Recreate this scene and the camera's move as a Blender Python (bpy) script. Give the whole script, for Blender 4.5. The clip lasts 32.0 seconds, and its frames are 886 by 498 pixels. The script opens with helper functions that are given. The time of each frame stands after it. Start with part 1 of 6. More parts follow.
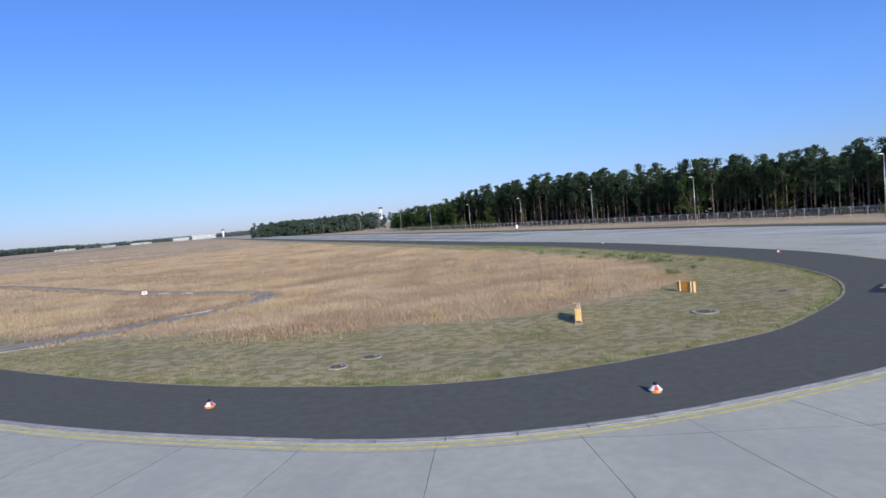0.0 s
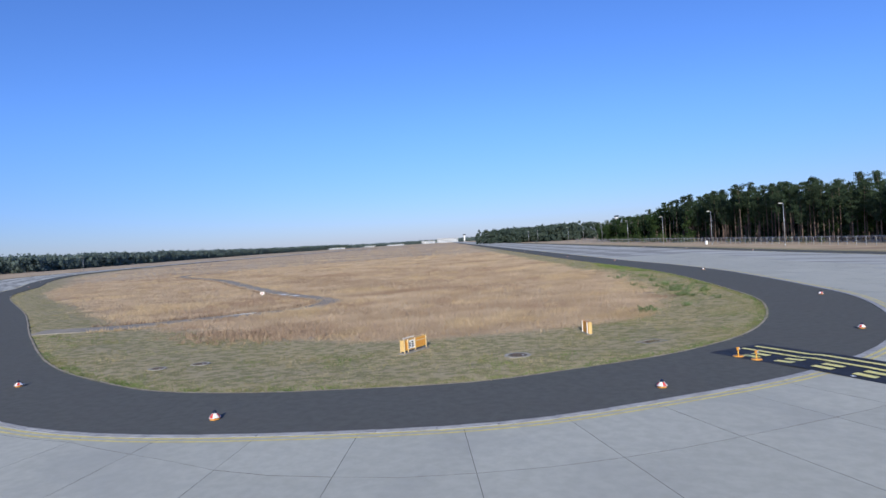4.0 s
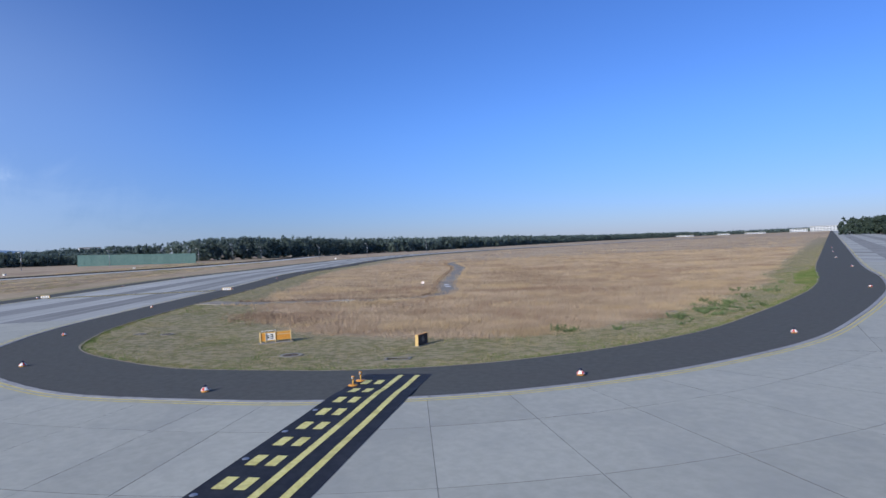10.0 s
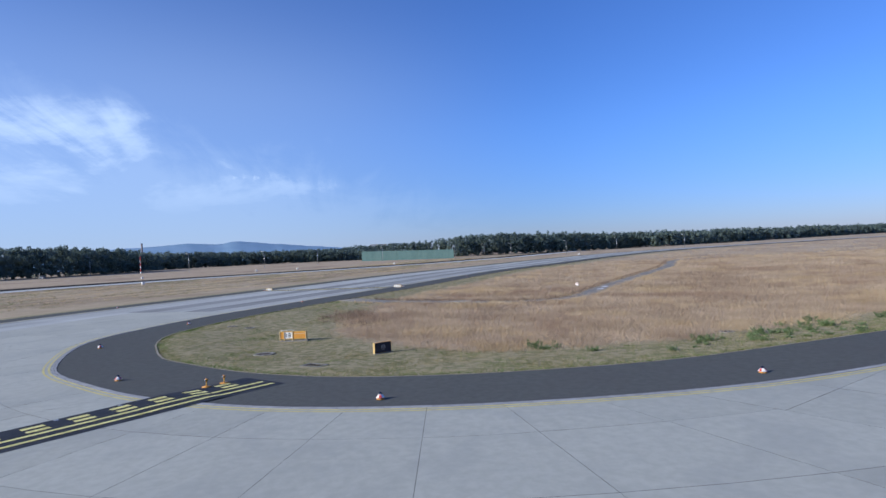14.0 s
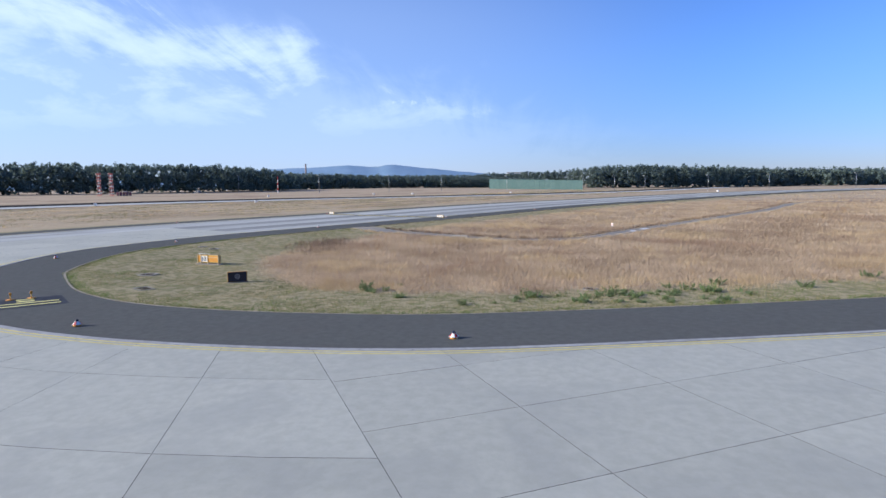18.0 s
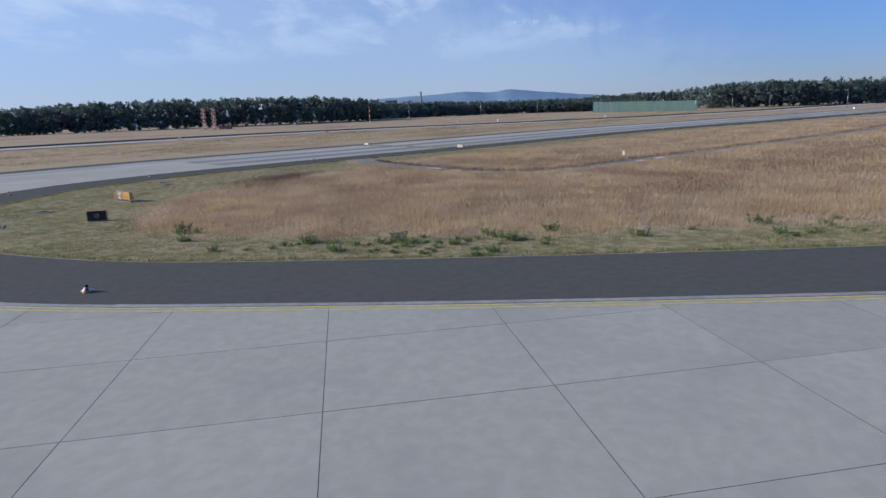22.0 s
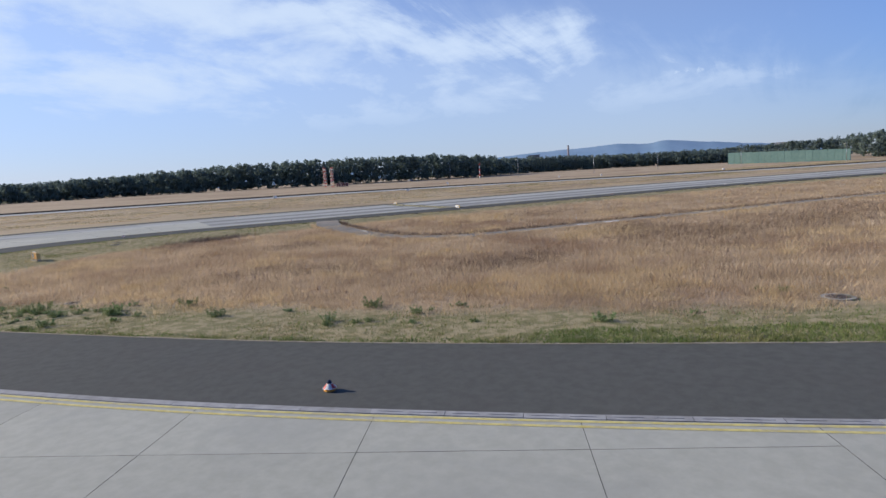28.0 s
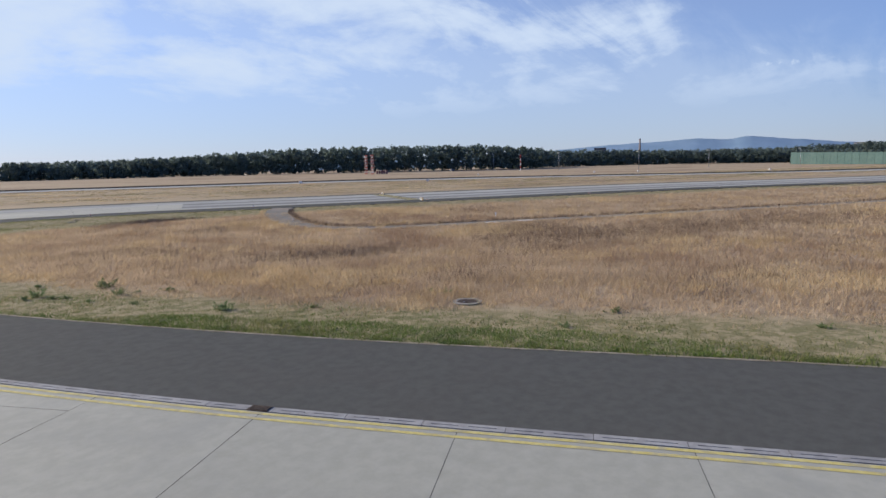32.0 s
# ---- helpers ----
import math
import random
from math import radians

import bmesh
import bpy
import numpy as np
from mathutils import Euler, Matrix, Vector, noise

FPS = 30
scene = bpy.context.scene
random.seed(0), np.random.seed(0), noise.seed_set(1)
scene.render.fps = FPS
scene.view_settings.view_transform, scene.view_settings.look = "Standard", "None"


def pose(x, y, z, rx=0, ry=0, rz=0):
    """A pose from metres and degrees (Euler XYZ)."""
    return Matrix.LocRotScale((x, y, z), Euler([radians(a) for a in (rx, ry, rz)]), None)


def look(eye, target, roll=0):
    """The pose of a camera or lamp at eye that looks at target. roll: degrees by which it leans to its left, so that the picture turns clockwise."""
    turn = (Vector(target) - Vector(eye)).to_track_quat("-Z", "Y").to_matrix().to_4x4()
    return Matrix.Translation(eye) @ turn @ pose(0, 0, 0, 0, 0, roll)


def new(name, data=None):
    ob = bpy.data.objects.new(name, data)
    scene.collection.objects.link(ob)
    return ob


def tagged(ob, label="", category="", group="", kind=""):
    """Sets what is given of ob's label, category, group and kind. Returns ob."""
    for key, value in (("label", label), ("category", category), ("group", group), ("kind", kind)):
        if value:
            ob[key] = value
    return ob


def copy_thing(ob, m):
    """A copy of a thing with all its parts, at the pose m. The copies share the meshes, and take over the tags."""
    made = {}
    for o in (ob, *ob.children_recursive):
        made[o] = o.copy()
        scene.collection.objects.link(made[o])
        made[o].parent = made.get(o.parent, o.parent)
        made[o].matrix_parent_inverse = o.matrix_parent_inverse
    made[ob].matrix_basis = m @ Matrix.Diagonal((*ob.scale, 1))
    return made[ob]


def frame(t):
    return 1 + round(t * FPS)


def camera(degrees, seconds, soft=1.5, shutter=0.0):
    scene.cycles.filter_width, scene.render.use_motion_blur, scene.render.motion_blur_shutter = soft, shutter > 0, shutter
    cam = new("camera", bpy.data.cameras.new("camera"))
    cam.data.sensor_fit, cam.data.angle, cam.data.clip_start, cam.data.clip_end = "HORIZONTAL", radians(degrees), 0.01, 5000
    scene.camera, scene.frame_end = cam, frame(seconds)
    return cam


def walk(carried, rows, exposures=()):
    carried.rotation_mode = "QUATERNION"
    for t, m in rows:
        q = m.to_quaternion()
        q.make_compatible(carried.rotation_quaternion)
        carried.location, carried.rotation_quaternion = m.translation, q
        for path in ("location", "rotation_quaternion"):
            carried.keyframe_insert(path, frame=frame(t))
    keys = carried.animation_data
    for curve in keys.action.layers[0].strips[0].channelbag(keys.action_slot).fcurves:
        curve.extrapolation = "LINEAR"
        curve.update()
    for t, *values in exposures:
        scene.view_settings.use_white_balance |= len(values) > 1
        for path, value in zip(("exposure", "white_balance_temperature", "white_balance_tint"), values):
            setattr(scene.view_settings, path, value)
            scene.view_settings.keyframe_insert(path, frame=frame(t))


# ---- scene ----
# ---- light and exposure ----
SKY_STRENGTH = 0.11
SKY_TINT = (0.80, 0.90, 1.26, 1.0)
HORIZON_TINT = (0.655, 0.66, 0.93, 1.0)
CLOUD_COLOUR = (5.3, 6.4, 8.1, 1.0)
# seconds, stops, white balance in kelvin, tint
EXPOSURES = [(0.0, 0.22, 6000, 10), (3.5, 0.20, 5900, 10), (7.0, 0.0, 5850, 10), (13.0, 0.05, 5650, 10), (16.0, 0.32, 5720, 10), (18.0, 0.42, 5950, 10), (19.0, 0.30, 5970, 10), (20.0, 0.1, 6060, 10),
             (22.0, -0.09, 6050, 10), (23.5, 0.02, 6120, 10), (25.0, 0.12, 6260, 10), (26.0, 0.15, 6330, 10), (29.0, 0.12, 6580, 10), (32.0, 0.10, 6700, 10)]
# ---- camera ----
cam = camera(73.4, 32.0, soft=1.5)
# seconds, x, y, z, yaw (to the left of +y), pitch, roll
PATH = [
    (0, 0.003, -0.050, 6.193, -0.06, -3.09, -4.87),
    (0.5, 2.983, -0.119, 6.104, 1.58, -3.32, -4.28),
    (1, 6.089, -0.141, 6.066, 4.08, -3.56, -4.24),
    (1.5, 8.879, -0.007, 6.043, 6.35, -3.58, -4.59),
    (2, 11.919, 0.040, 6.033, 10.89, -2.97, -4.28),
    (2.5, 14.803, 0.180, 6.063, 14.16, -1.91, -3.98),
    (3, 17.908, 0.591, 6.057, 16.89, -1.14, -3.95),
    (3.5, 20.575, 1.267, 6.040, 19.81, -0.87, -3.63),
    (5.5, 31.256, 4.506, 6.207, 30.90, -0.51, -3.65),
    (6, 33.833, 5.764, 6.224, 33.68, -0.53, -3.34),
    (6.5, 36.164, 7.083, 6.250, 36.30, -0.63, -2.99),
    (7, 38.569, 8.620, 6.271, 39.02, -0.72, -3.09),
    (7.5, 40.714, 10.157, 6.263, 41.61, -0.64, -3.16),
    (8, 42.944, 11.940, 6.267, 44.54, -0.51, -2.95),
    (8.5, 44.982, 13.682, 6.250, 47.25, -0.35, -2.75),
    (9, 47.076, 15.593, 6.244, 50.04, -0.31, -2.75),
    (9.5, 48.832, 17.521, 6.229, 52.70, -0.31, -2.56),
    (10, 50.466, 19.843, 6.175, 55.65, -0.35, -2.43),
    (10.5, 51.856, 21.955, 6.144, 58.38, -0.32, -2.68),
    (11, 53.450, 24.267, 6.183, 61.70, -0.18, -2.99),
    (11.5, 54.687, 26.551, 6.193, 65.09, 0.06, -2.85),
    (12, 55.593, 29.242, 6.207, 68.78, 0.16, -3.03),
    (12.5, 56.247, 31.684, 6.213, 72.25, 0.24, -3.01),
    (13, 56.940, 34.254, 6.229, 75.81, 0.13, -2.73),
    (13.5, 57.334, 36.758, 6.233, 79.31, -0.03, -2.77),
    (15.5, 57.802, 47.592, 6.195, 90.78, -4.09, -2.51),
    (16, 57.937, 49.993, 6.269, 95.50, -7.93, -2.53),
    (16.5, 57.663, 52.315, 6.255, 94.90, -6.66, -3.19),
    (17, 57.323, 54.772, 6.186, 94.44, -6.10, -3.12),
    (17.5, 56.707, 57.243, 6.181, 94.94, -7.26, -2.99),
    (18, 56.244, 59.746, 6.214, 96.15, -6.19, -0.73),
    (18.5, 56.050, 62.157, 6.304, 94.46, -5.04, -1.23),
    (19, 55.737, 64.619, 6.393, 91.40, -4.42, -1.21),
    (19.5, 54.628, 66.845, 6.339, 96.28, -6.24, -0.85),
    (20, 53.232, 68.953, 6.180, 102.45, -9.09, -3.64),
    (20.5, 52.061, 70.681, 6.195, 103.58, -11.67, -3.75),
    (21, 51.044, 72.844, 6.193, 105.56, -12.51, -3.91),
    (21.5, 50.228, 74.959, 6.143, 106.79, -12.33, -2.95),
    (22, 49.270, 77.364, 6.095, 107.94, -12.83, -2.33),
    (22.5, 48.400, 79.396, 6.147, 109.78, -12.93, -2.40),
    (23, 47.299, 81.541, 6.156, 111.46, -13.52, -1.59),
    (23.5, 46.269, 83.619, 6.139, 113.15, -14.85, -1.79),
    (24, 45.306, 85.845, 6.097, 113.84, -13.99, -1.28),
    (24.5, 44.194, 87.832, 6.089, 114.29, -13.25, -1.97),
    (25, 43.023, 89.949, 6.081, 114.43, -12.96, -1.88),
    (25.5, 42.035, 91.924, 6.129, 115.23, -11.18, -1.89),
    (26, 40.939, 94.199, 6.131, 117.85, -7.40, -2.57),
    (26.5, 39.825, 96.298, 6.114, 119.31, -6.60, -2.15),
    (28.5, 35.706, 105.236, 6.063, 123.50, -7.25, -2.77),
    (29, 34.516, 107.538, 6.062, 124.58, -7.39, -1.63),
    (29.5, 33.779, 109.646, 6.124, 125.04, -7.41, -1.64),
    (30, 32.500, 111.695, 6.130, 125.12, -7.85, -1.97),
    (30.5, 31.329, 113.957, 6.135, 125.92, -7.71, -2.95),
    (31, 30.237, 116.276, 6.141, 127.72, -7.22, -1.28),
    (31.5, 29.225, 118.337, 6.162, 128.95, -7.49, -1.19),
    (32, 28.018, 120.605, 6.138, 128.90, -7.90, -1.36),
]


def aim(x, y, z, yaw, pitch, roll):
    a, p = radians(yaw), radians(pitch)
    target = (x - 10 * math.sin(a) * math.cos(p), y + 10 * math.cos(a) * math.cos(p), z + 10 * math.sin(p))
    return look((x, y, z), target, roll)


walk(cam, [(t, aim(*r)) for t, *r in PATH], exposures=EXPOSURES)

# ---- world and sun ----
SUN_FROM = Vector((0.30, -0.95, 0.0)).normalized()
SUN_ELEV = radians(22.0)
sun_dir = Vector((SUN_FROM.x * math.cos(SUN_ELEV), SUN_FROM.y * math.cos(SUN_ELEV), math.sin(SUN_ELEV)))
sun_data = bpy.data.lights.new("sun", "SUN")
sun_data.energy, sun_data.angle, sun_data.color = 4.7, radians(0.55), (1.0, 0.91, 0.76)
sun = new("sun", sun_data)
sun.rotation_mode = "QUATERNION"
sun.rotation_quaternion = (-sun_dir).to_track_quat("-Z", "Y")
sun.location = sun_dir * 300

world = bpy.data.worlds.new("sky")
scene.world = world
world.use_nodes = True
wt = world.node_tree
wt.nodes.clear()


def wnode(kind, **kw):
    n = wt.nodes.new(kind)
    for k, v in kw.items():
        n.inputs[k.replace("_", " ")].default_value = v
    return n


def wmath(op, a, b=None, clamp=False):
    n = wt.nodes.new("ShaderNodeMath")
    n.operation, n.use_clamp = op, clamp
    for i, v in enumerate((a, b)):
        if v is None:
            continue
        if isinstance(v, (int, float)):
            n.inputs[i].default_value = v
        else:
            wt.links.new(v, n.inputs[i])
    return n.outputs[0]


sky = wt.nodes.new("ShaderNodeTexSky")
sky.sky_type, sky.sun_disc = "NISHITA", False
sky.sun_elevation, sky.sun_rotation = SUN_ELEV, math.atan2(SUN_FROM.x, SUN_FROM.y)
sky.air_density, sky.dust_density, sky.ozone_density = 1.0, 0.25, 5.0
coord = wt.nodes.new("ShaderNodeTexCoord")
split = wt.nodes.new("ShaderNodeSeparateXYZ")
wt.links.new(coord.outputs["Generated"], split.inputs[0])
dx, dy, dz = split.outputs
# thin cirrus and broken cumulus on a flat sheet far above
up = wmath("MAXIMUM", dz, 0.02)
lift = wmath("ADD", up, 0.26)
flat = wt.nodes.new("ShaderNodeCombineXYZ")
wt.links.new(wmath("DIVIDE", dx, lift), flat.inputs[0])
wt.links.new(wmath("DIVIDE", dy, lift), flat.inputs[1])
cloud_map = wt.nodes.new("ShaderNodeMapping")
cloud_map.inputs["Rotation"].default_value = (0, 0, radians(24))
cloud_map.inputs["Scale"].default_value = (1.5, 1.6, 1)
cloud_map.inputs["Location"].default_value = (2.35, 0.7, 0)
wt.links.new(flat.outputs[0], cloud_map.inputs[0])
puff = wnode("ShaderNodeTexNoise", Scale=1.25, Detail=10.0, Roughness=0.6, Distortion=0.3)
wt.links.new(cloud_map.outputs[0], puff.inputs["Vector"])
streak_map = wt.nodes.new("ShaderNodeMapping")
streak_map.inputs["Rotation"].default_value = (0, 0, radians(-18))
streak_map.inputs["Scale"].default_value = (0.9, 3.4, 1)
wt.links.new(flat.outputs[0], streak_map.inputs[0])
streak = wnode("ShaderNodeTexNoise", Scale=1.4, Detail=7.0, Roughness=0.6, Distortion=0.9)
wt.links.new(streak_map.outputs[0], streak.inputs["Vector"])
# the cloud bank stands in the west (azimuth 90 to 165 degrees left of +y)
bank_dir = (-math.sin(radians(138)), math.cos(radians(138)))
facing = wmath("ADD", wmath("MULTIPLY", dx, bank_dir[0]), wmath("MULTIPLY", dy, bank_dir[1]))
bank = wt.nodes.new("ShaderNodeMapRange")
bank.interpolation_type = "SMOOTHSTEP"
bank.inputs["From Min"].default_value, bank.inputs["From Max"].default_value = 0.35, 0.86
wt.links.new(facing, bank.inputs["Value"])
cover = wt.nodes.new("ShaderNodeMapRange")
cover.interpolation_type = "SMOOTHSTEP"
cover.inputs["From Min"].default_value, cover.inputs["From Max"].default_value = 0.23, 0.68
wt.links.new(wmath("ADD", wmath("ADD", puff.outputs["Fac"], wmath("MULTIPLY", wmath("MULTIPLY", bank.outputs[0], bank.outputs[0]), 0.035)), wmath("MULTIPLY", wmath("SUBTRACT", streak.outputs["Fac"], 0.5), 0.14)), cover.inputs["Value"])
amount = wmath("MULTIPLY", wmath("MULTIPLY", cover.outputs[0], bank.outputs[0]), 0.95, True)
# upper rim of the bank: low in the north-west, rising towards the south-west
rim_dir = (-math.sin(radians(183)), math.cos(radians(183)))
along = wmath("ADD", wmath("MULTIPLY", dx, rim_dir[0]), wmath("MULTIPLY", dy, rim_dir[1]))
rim_height = wmath("ADD", wmath("MULTIPLY", along, 0.25), 0.135)
ragged = wmath("MULTIPLY", wmath("ADD", wmath("SUBTRACT", puff.outputs["Fac"], 0.5), wmath("SUBTRACT", streak.outputs["Fac"], 0.5)), 0.22)
rim = wt.nodes.new("ShaderNodeMapRange")
rim.interpolation_type = "SMOOTHSTEP"
rim.inputs["From Min"].default_value, rim.inputs["From Max"].default_value = -0.05, 0.06
wt.links.new(wmath("ADD", wmath("SUBTRACT", rim_height, dz), ragged), rim.inputs["Value"])
amount = wmath("MULTIPLY", amount, wmath("ADD", wmath("MULTIPLY", rim.outputs[0], 0.85), 0.15))
# one small bright puff below the rim
puff_at = (-0.976, -0.172, 0.134)
aside = wmath("ADD", wmath("MULTIPLY", dx, 0.172 / 0.991), wmath("MULTIPLY", dy, -0.976 / 0.991))
oval = wmath("ADD", wmath("POWER", wmath("MULTIPLY", aside, 30.0), 2.0), wmath("POWER", wmath("MULTIPLY", wmath("SUBTRACT", dz, puff_at[2]), 120.0), 2.0))
puff_fade = wt.nodes.new("ShaderNodeMapRange")
puff_fade.interpolation_type = "SMOOTHSTEP"
puff_fade.inputs["From Min"].default_value, puff_fade.inputs["From Max"].default_value = 1.15, -0.1
lumps = wnode("ShaderNodeTexNoise", Scale=42.0, Detail=5.0, Roughness=0.6)
wt.links.new(coord.outputs["Generated"], lumps.inputs["Vector"])
wt.links.new(wmath("ADD", oval, wmath("MULTIPLY", wmath("SUBTRACT", lumps.outputs["Fac"], 0.45), 3.6)), puff_fade.inputs["Value"])
small_puff = wmath("MULTIPLY", wmath("MULTIPLY", puff_fade.outputs[0], wmath("LESS_THAN", dx, 0.0)), wmath("MULTIPLY", wmath("LESS_THAN", oval, 3.0), 0.85))
veil = wmath("MULTIPLY", bank.outputs[0], wmath("ADD", wmath("MULTIPLY", rim.outputs[0], 0.23), 0.26))
haze = wt.nodes.new("ShaderNodeMapRange")
haze.interpolation_type = "SMOOTHSTEP"
haze.inputs["From Min"].default_value, haze.inputs["From Max"].default_value = 0.03, 0.17
haze.inputs["To Min"].default_value, haze.inputs["To Max"].default_value = 0.35, 1.0
wt.links.new(dz, haze.inputs["Value"])
amount = wmath("MULTIPLY", amount, haze.outputs[0])
high = wt.nodes.new("ShaderNodeMapRange")
high.interpolation_type = "SMOOTHSTEP"
high.inputs["From Min"].default_value, high.inputs["From Max"].default_value = 0.24, 0.42
high.inputs["To Min"].default_value, high.inputs["To Max"].default_value = 1.0, 0.35
wt.links.new(dz, high.inputs["Value"])
amount = wmath("MAXIMUM", wmath("MULTIPLY", wmath("MAXIMUM", amount, veil), high.outputs[0]), small_puff)
tint = wt.nodes.new("ShaderNodeMix")
tint.data_type, tint.blend_type = "RGBA", "MULTIPLY"
tint.inputs["Factor"].default_value = 1.0
low_sky = wt.nodes.new("ShaderNodeMapRange")
low_sky.interpolation_type = "SMOOTHSTEP"
low_sky.inputs["From Min"].default_value, low_sky.inputs["From Max"].default_value = -0.02, 0.22
wt.links.new(dz, low_sky.inputs["Value"])
tints = wt.nodes.new("ShaderNodeMix")
tints.data_type = "RGBA"
tints.inputs["A"].default_value, tints.inputs["B"].default_value = HORIZON_TINT, SKY_TINT
wt.links.new(low_sky.outputs[0], tints.inputs["Factor"])
wt.links.new(tints.outputs["Result"], tint.inputs["B"])
wt.links.new(sky.outputs[0], tint.inputs["A"])
mix = wt.nodes.new("ShaderNodeMix")
mix.data_type = "RGBA"
mix.inputs["B"].default_value = CLOUD_COLOUR
wt.links.new(amount, mix.inputs["Factor"])
wt.links.new(tint.outputs["Result"], mix.inputs["A"])
back = wnode("ShaderNodeBackground", Strength=SKY_STRENGTH)
wt.links.new(mix.outputs["Result"], back.inputs["Color"])
out = wt.nodes.new("ShaderNodeOutputWorld")
wt.links.new(back.outputs[0], out.inputs[0])

# ---- materials ----


def material(name, low, high, scale=1.0, rough=0.9, metal=0.0, detail=6.0, bump=0.0, bump_scale=40.0, stain=None, stain_scale=0.15,
             stain_amount=0.5, each=0.0, stretch=None, spec=0.3, island=0.0):
    """A surface of two colours mixed by fine noise, with large stains and relief, and a shade of its own per object or island."""
    m = bpy.data.materials.new(name)
    m.use_nodes = True
    t = m.node_tree
    b = t.nodes["Principled BSDF"]
    b.inputs["Roughness"].default_value, b.inputs["Metallic"].default_value = rough, metal
    b.inputs["Specular IOR Level"].default_value = spec
    geo = t.nodes.new("ShaderNodeNewGeometry")
    pos = geo.outputs["Position"]
    if stretch:
        mp = t.nodes.new("ShaderNodeMapping")
        mp.vector_type = "TEXTURE"
        mp.inputs["Rotation"].default_value = (0, 0, radians(-stretch[1]))
        mp.inputs["Scale"].default_value = (1 / stretch[0], 1, 1)
        t.links.new(pos, mp.inputs[0])
        pos = mp.outputs[0]

    def noise_node(s, d, dist=0.0):
        n = t.nodes.new("ShaderNodeTexNoise")
        n.inputs["Scale"].default_value, n.inputs["Detail"].default_value = s, d
        n.inputs["Roughness"].default_value, n.inputs["Distortion"].default_value = 0.62, dist
        t.links.new(pos, n.inputs["Vector"])
        return n.outputs["Fac"]

    def mixer(fac, a, c, blend="MIX"):
        n = t.nodes.new("ShaderNodeMix")
        n.data_type, n.blend_type = "RGBA", blend
        for key, v in (("Factor", fac), ("A", a), ("B", c)):
            if isinstance(v, (int, float)):
                n.inputs[key].default_value = v
            elif isinstance(v, tuple):
                n.inputs[key].default_value = (*v, 1) if len(v) == 3 else v
            else:
                t.links.new(v, n.inputs[key])
        return n.outputs["Result"]

    def ramp(v, a, c):
        n = t.nodes.new("ShaderNodeMapRange")
        n.interpolation_type = "SMOOTHSTEP"
        n.inputs["From Min"].default_value, n.inputs["From Max"].default_value = a, c
        t.links.new(v, n.inputs["Value"])
        return n.outputs[0]

    col = mixer(ramp(noise_node(scale, detail), 0.3, 0.7), low, high)
    if stain:
        col = mixer(amount_of(t, ramp(noise_node(stain_scale, 5, 0.6), 0.45, 0.68), stain_amount), col, stain)
    if each or island:
        if each:
            src = t.nodes.new("ShaderNodeObjectInfo").outputs["Random"]
        else:
            src = geo.outputs["Random Per Island"]
        k = t.nodes.new("ShaderNodeMapRange")
        k.inputs["To Min"].default_value, k.inputs["To Max"].default_value = 1 - (each or island), 1 + (each or island)
        t.links.new(src, k.inputs["Value"])
        mul = t.nodes.new("ShaderNodeVectorMath")
        mul.operation = "SCALE"
        t.links.new(col, mul.inputs[0])
        t.links.new(k.outputs[0], mul.inputs["Scale"])
        col = mul.outputs[0]
    t.links.new(col, b.inputs["Base Color"])
    if bump:
        bp = t.nodes.new("ShaderNodeBump")
        bp.inputs["Strength"].default_value, bp.inputs["Distance"].default_value = bump, 0.02
        t.links.new(noise_node(bump_scale, 4), bp.inputs["Height"])
        t.links.new(bp.outputs[0], b.inputs["Normal"])
    return m


def amount_of(t, v, k):
    n = t.nodes.new("ShaderNodeMath")
    n.operation = "MULTIPLY"
    n.inputs[1].default_value = k
    t.links.new(v, n.inputs[0])
    return n.outputs[0]


def paint(name, colour, rough=0.5, metal=0.0, wear=0.12):
    low = tuple(c * (1 - wear) for c in colour)
    high = tuple(min(1, c * (1 + wear)) for c in colour)
    return material(name, low, high, scale=9, rough=rough, metal=metal, stain=tuple(c * 0.6 + 0.03 for c in colour), stain_scale=3.0, stain_amount=0.3)


def leafy(m, amount=0.4):
    """Lets light through thin blades and leaves."""
    t = m.node_tree
    b = t.nodes["Principled BSDF"]
    col = b.inputs["Base Color"].links[0].from_socket
    tr, mx = t.nodes.new("ShaderNodeBsdfTranslucent"), t.nodes.new("ShaderNodeMixShader")
    mx.inputs[0].default_value = amount
    t.links.new(col, tr.inputs["Color"])
    t.links.new(b.outputs[0], mx.inputs[1])
    t.links.new(tr.outputs[0], mx.inputs[2])
    t.links.new(mx.outputs[0], t.nodes["Material Output"].inputs[0])
    return m


M = {}
M["ground"] = material("dry_field", (0.42, 0.32, 0.205), (0.54, 0.42, 0.275), scale=0.7, rough=1.0, bump=0.3, bump_scale=6, stain=(0.29, 0.205, 0.135),
                       stain_scale=0.045, stain_amount=0.7, stretch=(0.45, 30), spec=0.1)
gt = M["ground"].node_tree
bs = gt.nodes["Principled BSDF"]
field_col = bs.inputs["Base Color"].links[0].from_socket
attr = gt.nodes.new("ShaderNodeAttribute")
attr.attribute_name = "mown"
vn = gt.nodes.new("ShaderNodeTexNoise")
vn.inputs["Scale"].default_value, vn.inputs["Detail"].default_value = 1.7, 10
geo_n = gt.nodes.new("ShaderNodeNewGeometry")
gt.links.new(geo_n.outputs["Position"], vn.inputs["Vector"])
vr = gt.nodes.new("ShaderNodeMapRange")
vr.interpolation_type = "SMOOTHSTEP"
